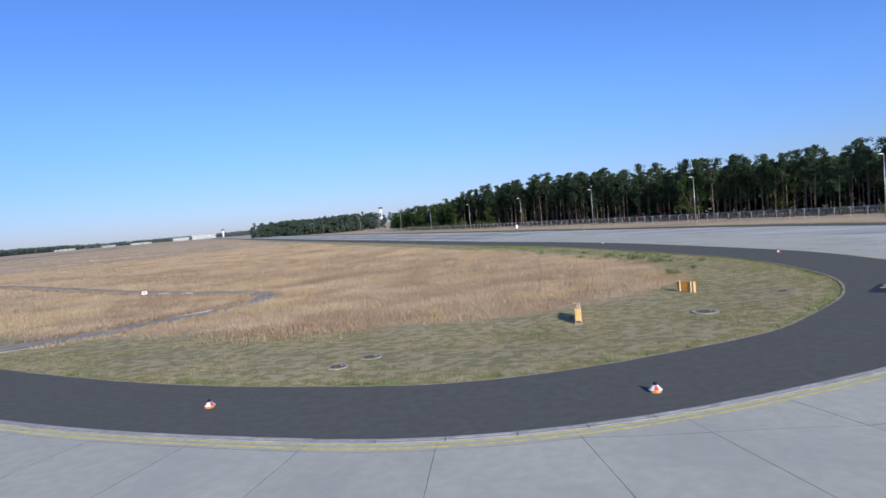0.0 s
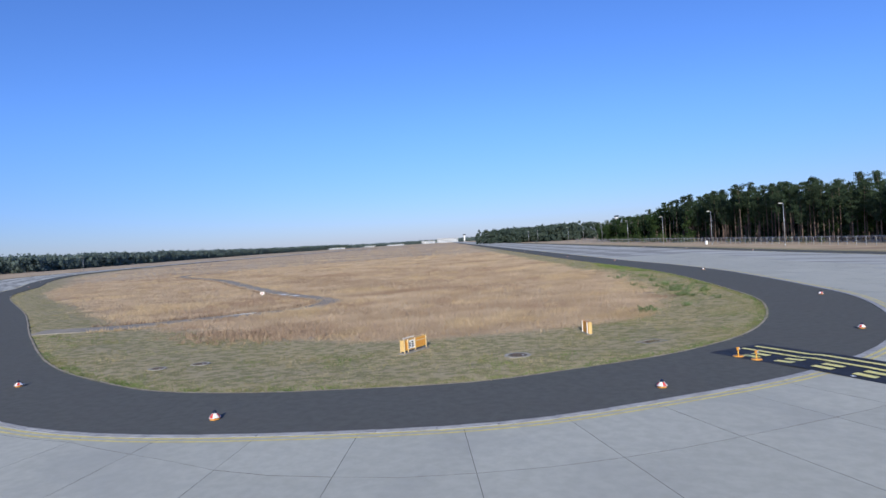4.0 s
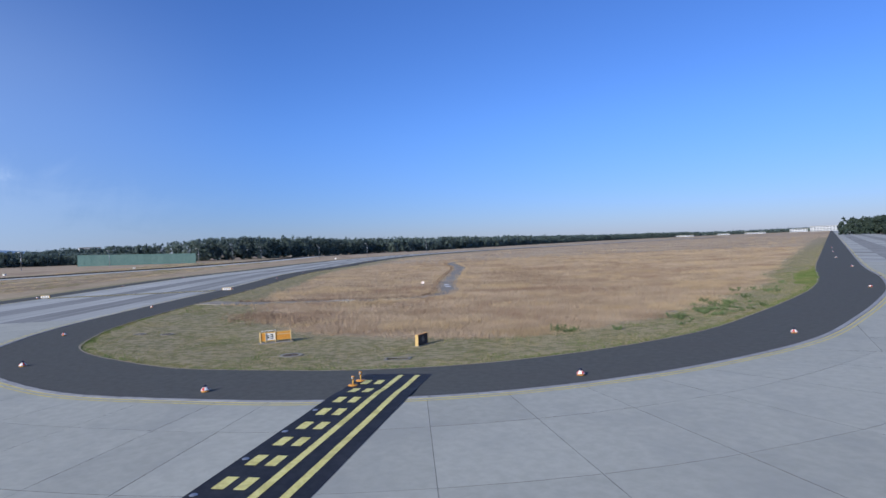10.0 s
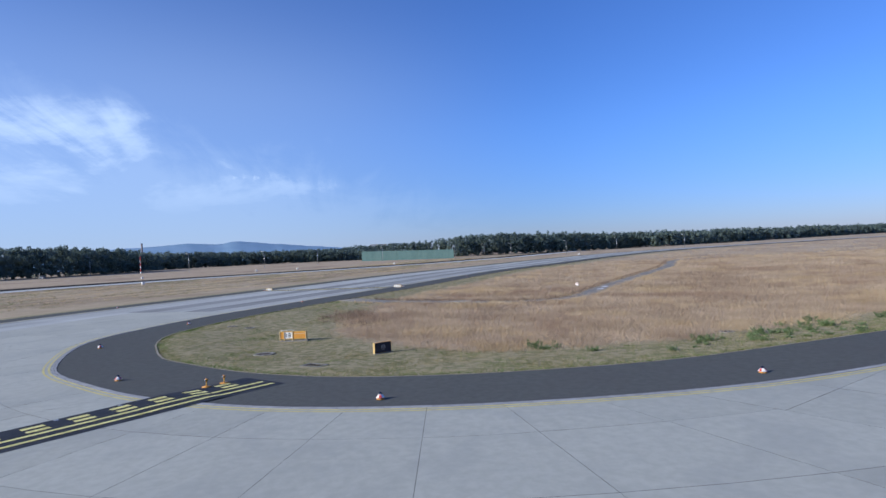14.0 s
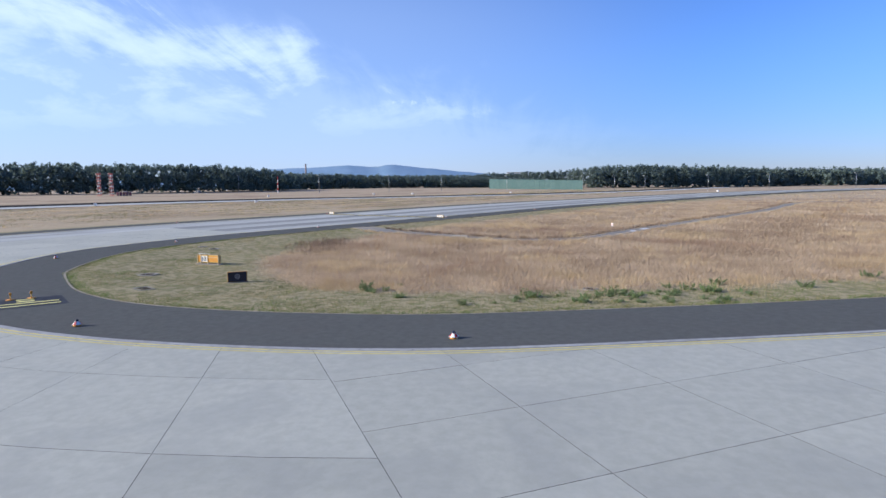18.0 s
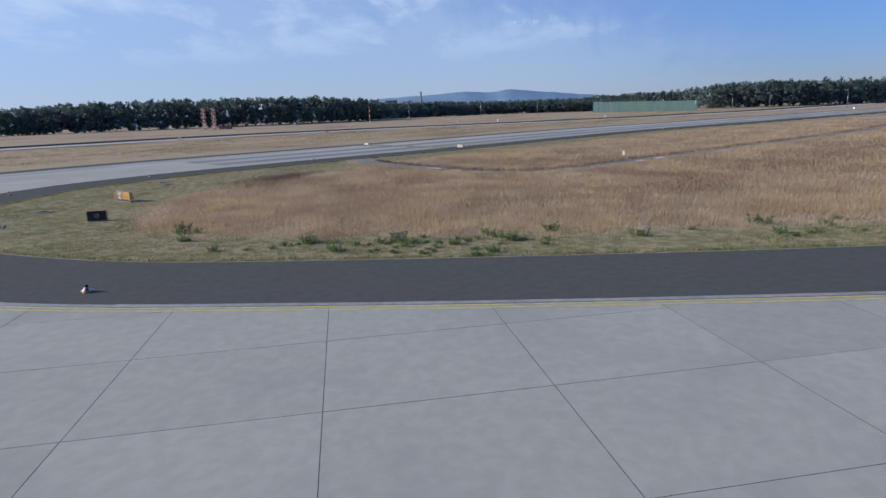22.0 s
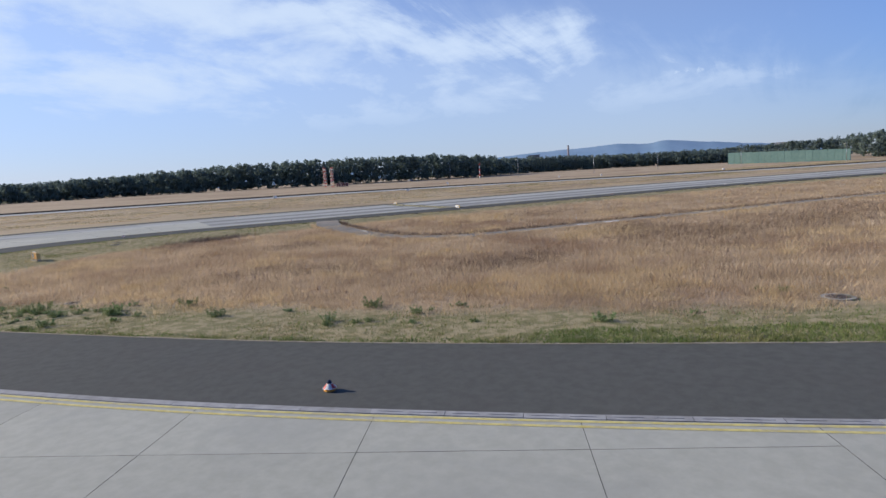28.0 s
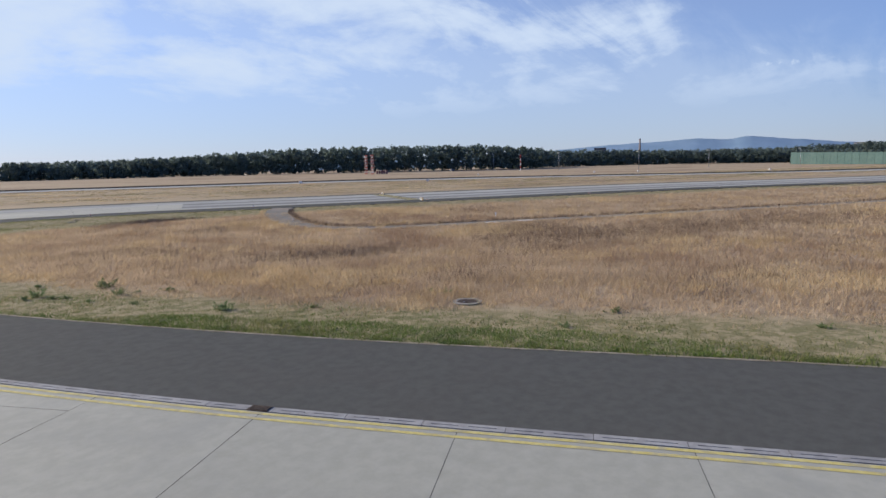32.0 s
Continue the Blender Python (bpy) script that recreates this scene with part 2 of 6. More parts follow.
vr.inputs["From Min"].default_value, vr.inputs["From Max"].default_value = 0.40, 0.61
gt.links.new(vn.outputs["Fac"], vr.inputs["Value"])
vm = gt.nodes.new("ShaderNodeMix")
vm.data_type = "RGBA"
vm.inputs["A"].default_value, vm.inputs["B"].default_value = (0.235, 0.215, 0.105, 1), (0.42, 0.345, 0.205, 1)
grain = gt.nodes.new("ShaderNodeTexNoise")
grain.inputs["Scale"].default_value, grain.inputs["Detail"].default_value, grain.inputs["Roughness"].default_value = 7.0, 8, 0.75
gt.links.new(geo_n.outputs["Position"], grain.inputs["Vector"])
grain_map = gt.nodes.new("ShaderNodeMapRange")
grain_map.inputs["From Min"].default_value, grain_map.inputs["From Max"].default_value = 0.3, 0.7
grain_map.inputs["To Min"].default_value, grain_map.inputs["To Max"].default_value = -0.7, 0.7
gt.links.new(grain.outputs["Fac"], grain_map.inputs["Value"])
grain_sum = gt.nodes.new("ShaderNodeMath")
grain_sum.operation, grain_sum.use_clamp = "ADD", True
gt.links.new(vr.outputs[0], grain_sum.inputs[0])
gt.links.new(grain_map.outputs[0], grain_sum.inputs[1])
gt.links.new(grain_sum.outputs[0], vm.inputs["Factor"])
gm_mix = gt.nodes.new("ShaderNodeMix")
gm_mix.data_type = "RGBA"
gt.links.new(attr.outputs["Fac"], gm_mix.inputs["Factor"])
gt.links.new(field_col, gm_mix.inputs["A"])
gt.links.new(vm.outputs["Result"], gm_mix.inputs["B"])
gt.links.new(gm_mix.outputs["Result"], bs.inputs["Base Color"])
M["asphalt"] = material("asphalt_shoulder", (0.108, 0.108, 0.096), (0.131, 0.131, 0.117), scale=2.6, rough=0.9, bump=0.5, bump_scale=60, stain=(0.12, 0.112, 0.10),
                        stain_scale=0.25, stain_amount=0.3, spec=0.05)
M["concrete"] = material("slab_concrete", (0.42, 0.412, 0.335), (0.48, 0.472, 0.388), scale=2.4, rough=0.85, bump=0.3, bump_scale=50, stain=(0.36, 0.356, 0.305),
                         stain_scale=0.22, stain_amount=0.5, each=0.05)
M["far_concrete"] = material("taxiway_concrete", (0.43, 0.43, 0.39), (0.53, 0.53, 0.482), scale=0.7, rough=0.85, stain=(0.20, 0.20, 0.19), stain_scale=0.20, stain_amount=0.75,
                             stretch=(0.02, 30), island=0.06, spec=0.0)
M["worn_concrete"] = material("tyre_darkened_concrete", (0.24, 0.24, 0.225), (0.36, 0.36, 0.335), scale=0.7, rough=0.85, stain=(0.42, 0.42, 0.39), stain_scale=0.20, stain_amount=0.6,
                              stretch=(0.02, 30), island=0.06, spec=0.0)
M["joint"] = material("joint_filler", (0.06, 0.056, 0.052), (0.11, 0.105, 0.098), scale=3, rough=0.95)
M["yellow_line"] = material("yellow_paint_worn", (0.58, 0.48, 0.15), (0.74, 0.64, 0.25), scale=4, rough=0.75, stain=(0.40, 0.36, 0.26), stain_scale=1.6, stain_amount=0.7)
M["yellow_mark"] = material("yellow_marking_paint", (0.76, 0.66, 0.19), (0.86, 0.78, 0.30), scale=5, rough=0.6, stain=(0.45, 0.38, 0.10), stain_scale=1.2, stain_amount=0.5)
M["black_mark"] = material("black_backing_paint", (0.016, 0.016, 0.018), (0.032, 0.032, 0.034), scale=3, rough=0.7, stain=(0.05, 0.05, 0.05), stain_scale=0.9, stain_amount=0.5)
M["gutter"] = material("gutter_stone", (0.30, 0.295, 0.28), (0.42, 0.41, 0.39), scale=3, rough=0.85, stain=(0.28, 0.27, 0.25), stain_scale=0.8, stain_amount=0.5, each=0.08)
M["slot"] = material("drain_slot", (0.02, 0.02, 0.02), (0.04, 0.038, 0.035), rough=0.9)

# ---- helpers ----


def mesh_object(name, verts, faces, mat=None, parent=None, label="", smooth=False):
    me = bpy.data.meshes.new(name)
    me.from_pydata(verts, [], faces)
    me.update()
    ob = new(name, me)
    if mat is not None:
        me.materials.append(mat)
    if parent is not None:
        ob.parent = parent
    if label:
        ob["label"] = label
    if smooth:
        for p in me.polygons:
            p.use_smooth = True
    return ob


def bulk_object(name, verts, corners, mat, parent=None):
    """One mesh out of arrays: verts (n, 3) and corners (m, 3 or 4)."""
    verts, corners = np.asarray(verts, np.float32), np.asarray(corners, np.int32)
    k = corners.shape[1]
    me = bpy.data.meshes.new(name)
    me.vertices.add(len(verts))
    me.vertices.foreach_set("co", verts.ravel())
    me.loops.add(corners.size)
    me.loops.foreach_set("vertex_index", corners.ravel())
    me.polygons.add(len(corners))
    me.polygons.foreach_set("loop_start", np.arange(0, corners.size, k, dtype=np.int32))
    me.update(calc_edges=True)
    me.validate()
    me.materials.append(mat)
    ob = new(name, me)
    if parent is not None:
        ob.parent = parent
    return ob


def part(name, bm, mat, parent=None, label="", smooth=False):
    me = bpy.data.meshes.new(name)
    bmesh.ops.recalc_face_normals(bm, faces=bm.faces)
    bm.to_mesh(me)
    bm.free()
    me.materials.append(mat)
    if smooth:
        for p in me.polygons:
            p.use_smooth = True
    ob = new(name, me)
    if parent is not None:
        ob.parent = parent
    if label:
        ob["label"] = label
    return ob


def box(bm, size, at=(0, 0, 0), bevel=0.0, turn=None):
    m = Matrix.Translation(at) @ (turn or Matrix.Identity(4)) @ Matrix.Diagonal((*size, 1))
    made = bmesh.ops.create_cube(bm, size=1.0, matrix=m)
    if bevel:
        edges = list({e for v in made["verts"] for e in v.link_edges})
        bmesh.ops.bevel(bm, geom=edges, offset=bevel, segments=2, affect="EDGES", profile=0.5)
    return bm


def cone(bm, r1, r2, h, at=(0, 0, 0), seg=12, turn=None):
    m = Matrix.Translation(at) @ (turn or Matrix.Identity(4)) @ Matrix.Translation((0, 0, h / 2))
    bmesh.ops.create_cone(bm, cap_ends=True, segments=seg, radius1=r1, radius2=r2, depth=h, matrix=m)
    return bm


def empty(name, at, turn=0.0):
    ob = new(name)
    ob.empty_display_size = 0.2
    ob.matrix_basis = pose(*at, 0, 0, turn)
    return ob


# ---- the plan: the inner edge of the concrete taxiway, from the west arm round the bend to the north arm ----
EDGE_POINTS = [(-560, 1050), (-500, 800), (-430, 520), (-385, 380), (-340, 290), (-285, 218), (-205, 148), (-160, 115), (-119, 82), (-58, 46.5), (-32, 30.5), (-16, 21.5), (-7, 18.0),
               (-1, 16.5), (4.3, 16.6), (10.3, 18), (17.3, 20.7), (22.4, 24.6), (27.3, 29.4), (31.2, 35.6), (33.3, 42), (34.3, 49), (34.3, 56.5), (32.2, 67.5), (29.4, 79), (26.4, 89.5),
               (20.5, 105), (11.0, 126), (-26.8, 217), (-150, 515), (-640, 1700), (-1250, 3170)]


def catmull(points, step):
    pts = [Vector(p) for p in points]
    pts = [2 * pts[0] - pts[1], *pts, 2 * pts[-1] - pts[-2]]
    res = []
    for i in range(1, len(pts) - 2):
        p0, p1, p2, p3 = pts[i - 1 : i + 3]
        n = max(2, int((p2 - p1).length / step))
        d0, d1, d2 = (p1 - p0).length ** 0.5, (p2 - p1).length ** 0.5, (p3 - p2).length ** 0.5
        m1 = (p1 - p0) / d0 - (p2 - p0) / (d0 + d1) + (p2 - p1) / d1
        m2 = (p2 - p1) / d1 - (p3 - p1) / (d1 + d2) + (p3 - p2) / d2
        m1, m2 = m1 * d1, m2 * d1
        for k in range(n):
            u = k / n
            res.append((2 * u**3 - 3 * u**2 + 1) * p1 + (u**3 - 2 * u**2 + u) * m1 + (-2 * u**3 + 3 * u**2) * p2 + (u**3 - u**2) * m2)
    res.append(pts[-2])
    return np.array([(p.x, p.y) for p in res])


edge = catmull(EDGE_POINTS, 1.0)
step_len = np.hypot(*np.diff(edge, axis=0).T)
arc = np.r_[0, np.cumsum(step_len)]
edge_dir = np.gradient(edge, axis=0)
edge_dir /= np.hypot(edge_dir[:, 0], edge_dir[:, 1])[:, None]
for _ in range(6):
    edge_dir[1:-1] = (edge_dir[:-2] + edge_dir[1:-1] + edge_dir[2:]) / 3
    edge_dir /= np.hypot(edge_dir[:, 0], edge_dir[:, 1])[:, None]
# outward (away from the grass island): to the right of the way along the edge
edge_out = np.stack([edge_dir[:, 1], -edge_dir[:, 0]], -1)
WIDTH, SHOULDER = 29.5, 6.45


def on_edge(s, off):
    """The place at the arc length s, off metres outward of the concrete's inner edge."""
    x = np.interp(s, arc, edge[:, 0]) + off * np.interp(s, arc, edge_out[:, 0])
    y = np.interp(s, arc, edge[:, 1]) + off * np.interp(s, arc, edge_out[:, 1])
    return x, y


def arc_near(x, y):
    return float(arc[np.argmin((edge[:, 0] - x) ** 2 + (edge[:, 1] - y) ** 2)])


S_BEND0, S_BEND1 = arc_near(-16, 22.2), arc_near(11, 127)

ARM_N = np.array([-0.505, -0.863])  # across the west arm, away from the island


def shoulder_width(s):
    """The inner shoulder is narrower where the grass has crept over it, before the bend."""
    return np.interp(s, [arc_near(-60, 47), arc_near(-12, 20), arc_near(3, 16.6), arc_near(15, 19.5), arc_near(28, 30), arc_near(34, 48)], [5.3, 5.35, 5.85, 6.15, 6.3, SHOULDER])


def paved_distance(x, y):
    """Distance to the middle of the taxiway, for arrays; on the inner side counted from the true rim of the shoulder."""
    use = np.nonzero((arc > arc_near(-385, 380)) & (arc < arc_near(-150, 515)))[0][::2]
    mid = edge[use] + edge_out[use] * (WIDTH / 2)
    less = SHOULDER - shoulder_width(arc[use])
    best, extra = np.full(np.shape(x), 1e9), np.zeros(np.shape(x))
    for k in range(len(mid)):
        px, py = x - mid[k, 0], y - mid[k, 1]
        q = px**2 + py**2
        near = q < best
        best = np.where(near, q, best)
        if less[k] > 0.01:
            extra = np.where(near, np.where(px * edge_out[use[k], 0] + py * edge_out[use[k], 1] < 0, less[k], 0.0), extra)
        else:
            extra = np.where(near, 0.0, extra)
    return np.sqrt(best) + extra


def ground_height(x, y, d=None):
    x, y = np.asarray(x, float), np.asarray(y, float)
    d = paved_distance(x, y) if d is None else d
    half = WIDTH / 2 + SHOULDER
    k = np.clip((d - half) / 9.0, 0, 1)
    z = -0.13 - 0.30 * k * k * (3 - 2 * k)
    z = np.where(d < half - 0.25, -0.30, z)
    dip = np.exp(-(((x + 30) / 60) ** 2 + ((y - 85) / 55) ** 2))
    k2 = np.clip((d - half - 6) / 24.0, 0, 1)
    z = z - 0.66 * dip * k2 * k2 * (3 - 2 * k2)
    across = x * ARM_N[0] + y * ARM_N[1]
    z = z + 0.0145 * np.clip(across - 40, 0, 260) * np.clip((d - half) / 30, 0, 1)
    return z
# ---- ground ----
def graded(a, b, fine_a, fine_b, fine, far):
    v = list(np.arange(fine_a, fine_b + fine / 2, fine))
    s, x = fine, fine_b
    while x < b:
        s *= far
        x += s
        v.append(min(x, b))
    s, x = fine, fine_a
    while x > a:
        s *= far
        x -= s
        v.insert(0, max(x, a))
    return np.array(v)


gx = graded(-4800, 4800, -70, 60, 1.25, 1.07)
gy = graded(-4800, 4800, 10, 135, 1.25, 1.07)
GX, GY = np.meshgrid(gx, gy, indexing="ij")
GZ = ground_height(GX, GY)
rough_bed = np.array([noise.noise((x * 0.21, y * 0.21, 0.0)) + 0.5 * noise.noise((x * 0.6, y * 0.6, 3.0)) for x, y in zip(GX.ravel(), GY.ravel())]).reshape(GX.shape)
off_road = paved_distance(GX, GY) > WIDTH / 2 + SHOULDER + 1.0
GZ = GZ + np.where(off_road, 0.045 * rough_bed, 0)
nx, ny = GX.shape
idx = np.arange(nx * ny).reshape(nx, ny)
quads = np.stack([idx[:-1, :-1], idx[1:, :-1], idx[1:, 1:], idx[:-1, 1:]], -1).reshape(-1, 4)
ground = bulk_object("ground", np.stack([GX, GY, GZ], -1).reshape(-1, 3), quads, M["ground"])
mown = ground.data.attributes.new("mown", "FLOAT", "POINT")
dist_grid = paved_distance(GX, GY) - (WIDTH / 2 + SHOULDER)
verge_grid = 6.5 + 9.0 * np.exp(-(((GX - 2) / 26) ** 2 + ((GY - 34) / 16) ** 2))
mown_value = np.clip((verge_grid + 1.2 - dist_grid) / 2.4, 0, 1)
across_grid = GX * ARM_N[0] + GY * ARM_N[1]
west_field = np.clip((across_grid - 30) / 6, 0, 1) * np.clip((122 - across_grid) / 6, 0, 1) * np.clip((-GX + 0) / 20, 0, 1)
mown_value = np.maximum(mown_value, 0.22 * west_field)
mown.data.foreach_set("value", mown_value.astype(np.float32).ravel())
tagged(ground, "flat dry airfield grassland with golden and brown grass", "ground", kind="structure")


def ribbon(name, s0, s1, off_a, off_b, z_a, z_b, mat, step=2.0, parent=None, thick=0.0):
    """A strip along the edge between two offsets."""
    ss = [s for s in arc if s0 <= s <= s1]
    ss = [s0] + [s for i, s in enumerate(ss) if i % max(1, int(step)) == 0 and s0 < s < s1] + [s1]
    v = []
    for s in ss:
        xa, ya = on_edge(s, off_a(s) if callable(off_a) else off_a)
        xb, yb = on_edge(s, off_b(s) if callable(off_b) else off_b)
        v += [(xa, ya, z_a), (xb, yb, z_b)]
    f = [(2 * i, 2 * i + 1, 2 * i + 3, 2 * i + 2) for i in range(len(ss) - 1)]
    if thick:
        n = len(v)
        v += [(x, y, z - thick) for x, y, z in v]
        f += [(2 * i, 2 * i + 2, n + 2 * i + 2, n + 2 * i) for i in range(len(ss) - 1)]
        f += [(2 * i + 1, n + 2 * i + 1, n + 2 * i + 3, 2 * i + 3) for i in range(len(ss) - 1)]
    return mesh_object(name, v, f, mat, parent)


S0, S1 = 0.0, float(arc[-1])
taxiway = ribbon("taxiway", S0, S1, 0.0, WIDTH, -0.0045, -0.0045, M["joint"], 2)
tagged(taxiway, "light grey concrete taxiway curving round the grass", "taxiway", kind="structure")
inner = ribbon("shoulder", S0, S1, lambda s: -shoulder_width(s), -0.02, -0.10, -0.012, M["asphalt"], 1, thick=0.15)
tagged(inner, "dark grey asphalt shoulder inside the bend", "shoulder", kind="structure")
M["soil"] = material("dry_soil_rim", (0.25, 0.21, 0.15), (0.44, 0.38, 0.285), scale=3.0, rough=1.0, bump=0.4, bump_scale=30, stain=(0.26, 0.21, 0.13), stain_scale=0.9, stain_amount=0.8)
rim_strip = ribbon("soil_rim", arc_near(-119, 82), arc_near(-26, 217), lambda s: -shoulder_width(s) - 0.06 + 0.05 * noise.noise((s * 1.3, 0, 2.0)), lambda s: -shoulder_width(s) + 0.075 + 0.08 * noise.noise((s * 0.9, 0, 7.0)), -0.088, -0.088, M["soil"], 1)
tagged(rim_strip, "narrow pale rim of dry soil between grass and asphalt", "soil", kind="structure")
outer = ribbon("shoulder", S0, S1, WIDTH + 0.02, WIDTH + SHOULDER, -0.012, -0.10, M["asphalt"], 2, thick=0.15)
tagged(outer, "dark grey asphalt shoulder outside the bend", "shoulder", kind="structure")
# ---- pavement: slabs, gutter stones, lines ----
LANES = [0.31, 4.7, 9.8, 14.75, 19.9, 25.0, 29.45]
GAP = 0.008


GRID_A, GRID_N = np.array([-0.454, 0.891]), np.array([0.891, 0.454])  # along and across the straight slab field of the north arm
GRID_ROWS = [30.88] + [35.38 + 5.17 * k for k in range(14)]
N_LANES = [54.6 + 4.18 * k for k in range(18)]


def edge_where(a):
    """Arc length at which the line with the grid coordinate a leaves the inner edge."""
    v = edge @ GRID_A
    ok = (arc > arc_near(34.3, 49)) & (arc < arc_near(-26.8, 217))
    return float(np.interp(a, v[ok], arc[ok]))


S_GRID0, S_GRID1 = edge_where(GRID_ROWS[0]), edge_where(GRID_ROWS[-1])
S_FAN = arc_near(33, 41)


def joint_dir(s):
    """The way a cross joint runs: square to the edge, or with the slab field of the north arm."""
    w = np.interp(s, [S_FAN, S_GRID0, S_GRID1, S_GRID1 + 26], [0, 1, 1, 0])
    out = np.array([np.interp(s, arc, edge_out[:, 0]), np.interp(s, arc, edge_out[:, 1])])
    a = (1 - w) * math.atan2(out[1], out[0]) + w * math.atan2(GRID_N[1], GRID_N[0])
    d = np.array([math.cos(a), math.sin(a)])
    return d, 1 / float(d @ out)


def joint_point(s, off):
    """A place on the cross joint that starts at the arc length s, off metres from the edge."""
    d, k = joint_dir(s)
    p = np.array(on_edge(s, 0.0)) + d * off * k
    return float(p[0]), float(p[1])


FIRST_S = [arc_near(*q) for q in ((-16, 21.5), (3, 16.6), (6.9, 17), (10.3, 18), (14, 19.3), (20, 22.8), (33.2, 43), (34.3, 56), (11, 126))]
FIRST_O = [0.9, 0.95, 2.1, 3.5, 4.1, 4.2, 4.2, 3.4, 4.7]


def lane(k, s):
    """The offset of a joint between lanes: the inner ones run straight while the edge bends."""
    if k in (0, len(LANES) - 1):
        return LANES[k]
    return LANES[k] + (float(np.interp(s, FIRST_S, FIRST_O)) - LANES[1]) * (1 - (k - 1) / (len(LANES) - 2))


def grid_offset(n, s):
    """Offset from the edge at which the lane joint n of the slab field crosses the joint at s."""
    d, k = joint_dir(s)
    p = np.array(on_edge(s, 0.0))
    return float(n - p @ GRID_N) / (float(d @ GRID_N) * k)


def slab_mesh(s0, s1, f0, f1, lift):
    """A slab between two cross joints; f0 and f1 give the offset of its sides at an arc length."""
    n = 3 if S_BEND0 < s0 < S_BEND1 else 2
    k = np.linspace(s0, s1, n)
    a = [joint_point(s, f0(s) + GAP) for s in k]
    b = [joint_point(s, f1(s) - GAP) for s in k]
    for row in (a, b):
        for i, j in ((0, 1), (-1, -2)):
            p, q = Vector(row[i]), Vector(row[j])
            row[i] = tuple(p + (q - p).normalized() * GAP)
    cx, cy = np.mean(a + b, axis=0)
    n = len(a)
    v = [(x - cx, y - cy, lift) for x, y in a] + [(x - cx, y - cy, lift) for x, y in b]
    v += [(x, y, -0.05) for x, y, _ in v]
    f = [(i, n + i, n + i + 1, i + 1) for i in range(n - 1)]
    f += [(i, i + 1, 2 * n + i + 1, 2 * n + i) for i in range(n - 1)]
    f += [(n + i, 3 * n + i, 3 * n + i + 1, n + i + 1) for i in range(n - 1)]
    f += [(0, 2 * n, 3 * n, n), (n - 1, 2 * n - 1, 4 * n - 1, 3 * n - 1)]
    return v, f, (cx, cy)


rng = random.Random(4)
NEAR0, NEAR1 = arc_near(-22, 25), arc_near(6, 139)
# cross joints of the bend, between those whose place is known
BEND_JOINTS = [NEAR0] + [arc_near(*q) for q in ((3.0, 16.5), (6.7, 16.9), (23.9, 25.7), (26.2, 27.9), (33.3, 42.2), (34.0, 45.4))] + [S_GRID0]
cuts = []
for j0, j1 in zip(BEND_JOINTS, BEND_JOINTS[1:]):
    cuts += list(np.linspace(j0, j1, max(1, round((j1 - j0) / 3.55)) + 1)[:-1])
grid_cuts = [edge_where(a) for a in GRID_ROWS]
cuts += grid_cuts + list(np.arange(S_GRID1 + 5.2, NEAR1 + 5.2, 5.2))
rest_v, rest_f, rest_worn = [], [], []


def dark_sides(ob):
    """The sides of slabs are covered with joint filler."""
    ob.data.materials.append(M["joint"])
    for p in ob.data.polygons:
        if abs(p.normal.z) < 0.5:
            p.material_index = 1


def add_rest(v, f, c, worn=False):
    n = len(rest_v)
    rest_worn.extend([worn] * len(f))
    rest_v.extend((x + c[0], y + c[1], z) for x, y, z in v)
    rest_f.extend(tuple(i + n for i in q) for q in f)


for i in range(len(cuts) - 1):
    s0, s1 = cuts[i], cuts[i + 1]
    if S_GRID0 - 0.01 < s0 < S_GRID1 - 0.01:
        lines = [lambda s: LANES[0]]
        for n_ in N_LANES:
            o0, o1 = grid_offset(n_, s0), grid_offset(n_, s1)
            if max(o0, o1) > LANES[0] + 1.2 and min(o0, o1) < LANES[-1] - 0.35:
                lines.append(lambda s, n_=n_: min(LANES[-1], max(LANES[0], grid_offset(n_, s))))
        lines.append(lambda s: LANES[-1])
    else:
        lines = [lambda s, k=k: lane(k, s) for k in range(len(LANES))]
    for k in range(len(lines) - 1):
        v, f, c = slab_mesh(s0, s1, lines[k], lines[k + 1], rng.uniform(-0.0015, 0.0015))
        if k < 4:
            ob = mesh_object("slab", v, f, M["concrete"], taxiway)
            dark_sides(ob)
            ob.location = (*c, 0)
        else:
            add_rest(v, f, c)
for s0, s1 in ((max(S0, NEAR0 - 620), cuts[0]), (cuts[-1], min(S1, NEAR1 + 620))):
    row = list(np.arange(s0, s1, 7.5)) + [s1]
    for i in range(len(row) - 1):
        for k in range(0, len(LANES) - 1):
            add_rest(*slab_mesh(row[i], row[i + 1], lambda s, k=k: LANES[k], lambda s, k=k: LANES[k + 1], rng.uniform(-0.002, 0.002)), worn=k in (1, 3))
slabs = mesh_object("slab_field", rest_v, rest_f, M["far_concrete"], taxiway)
slabs["kind"] = "stuff"
dark_sides(slabs)
slabs.data.materials.append(M["worn_concrete"])
for p, worn in zip(slabs.data.polygons, rest_worn):
    if worn and p.material_index == 0:
        p.material_index = 2
for s0, s1 in ((S0, max(S0, NEAR0 - 620)), (min(S1, NEAR1 + 620), S1)):
    if s1 > s0:
        ribbon("far_slab", s0, s1, 0.0, WIDTH, 0.0, 0.0, M["far_concrete"], 4, taxiway)

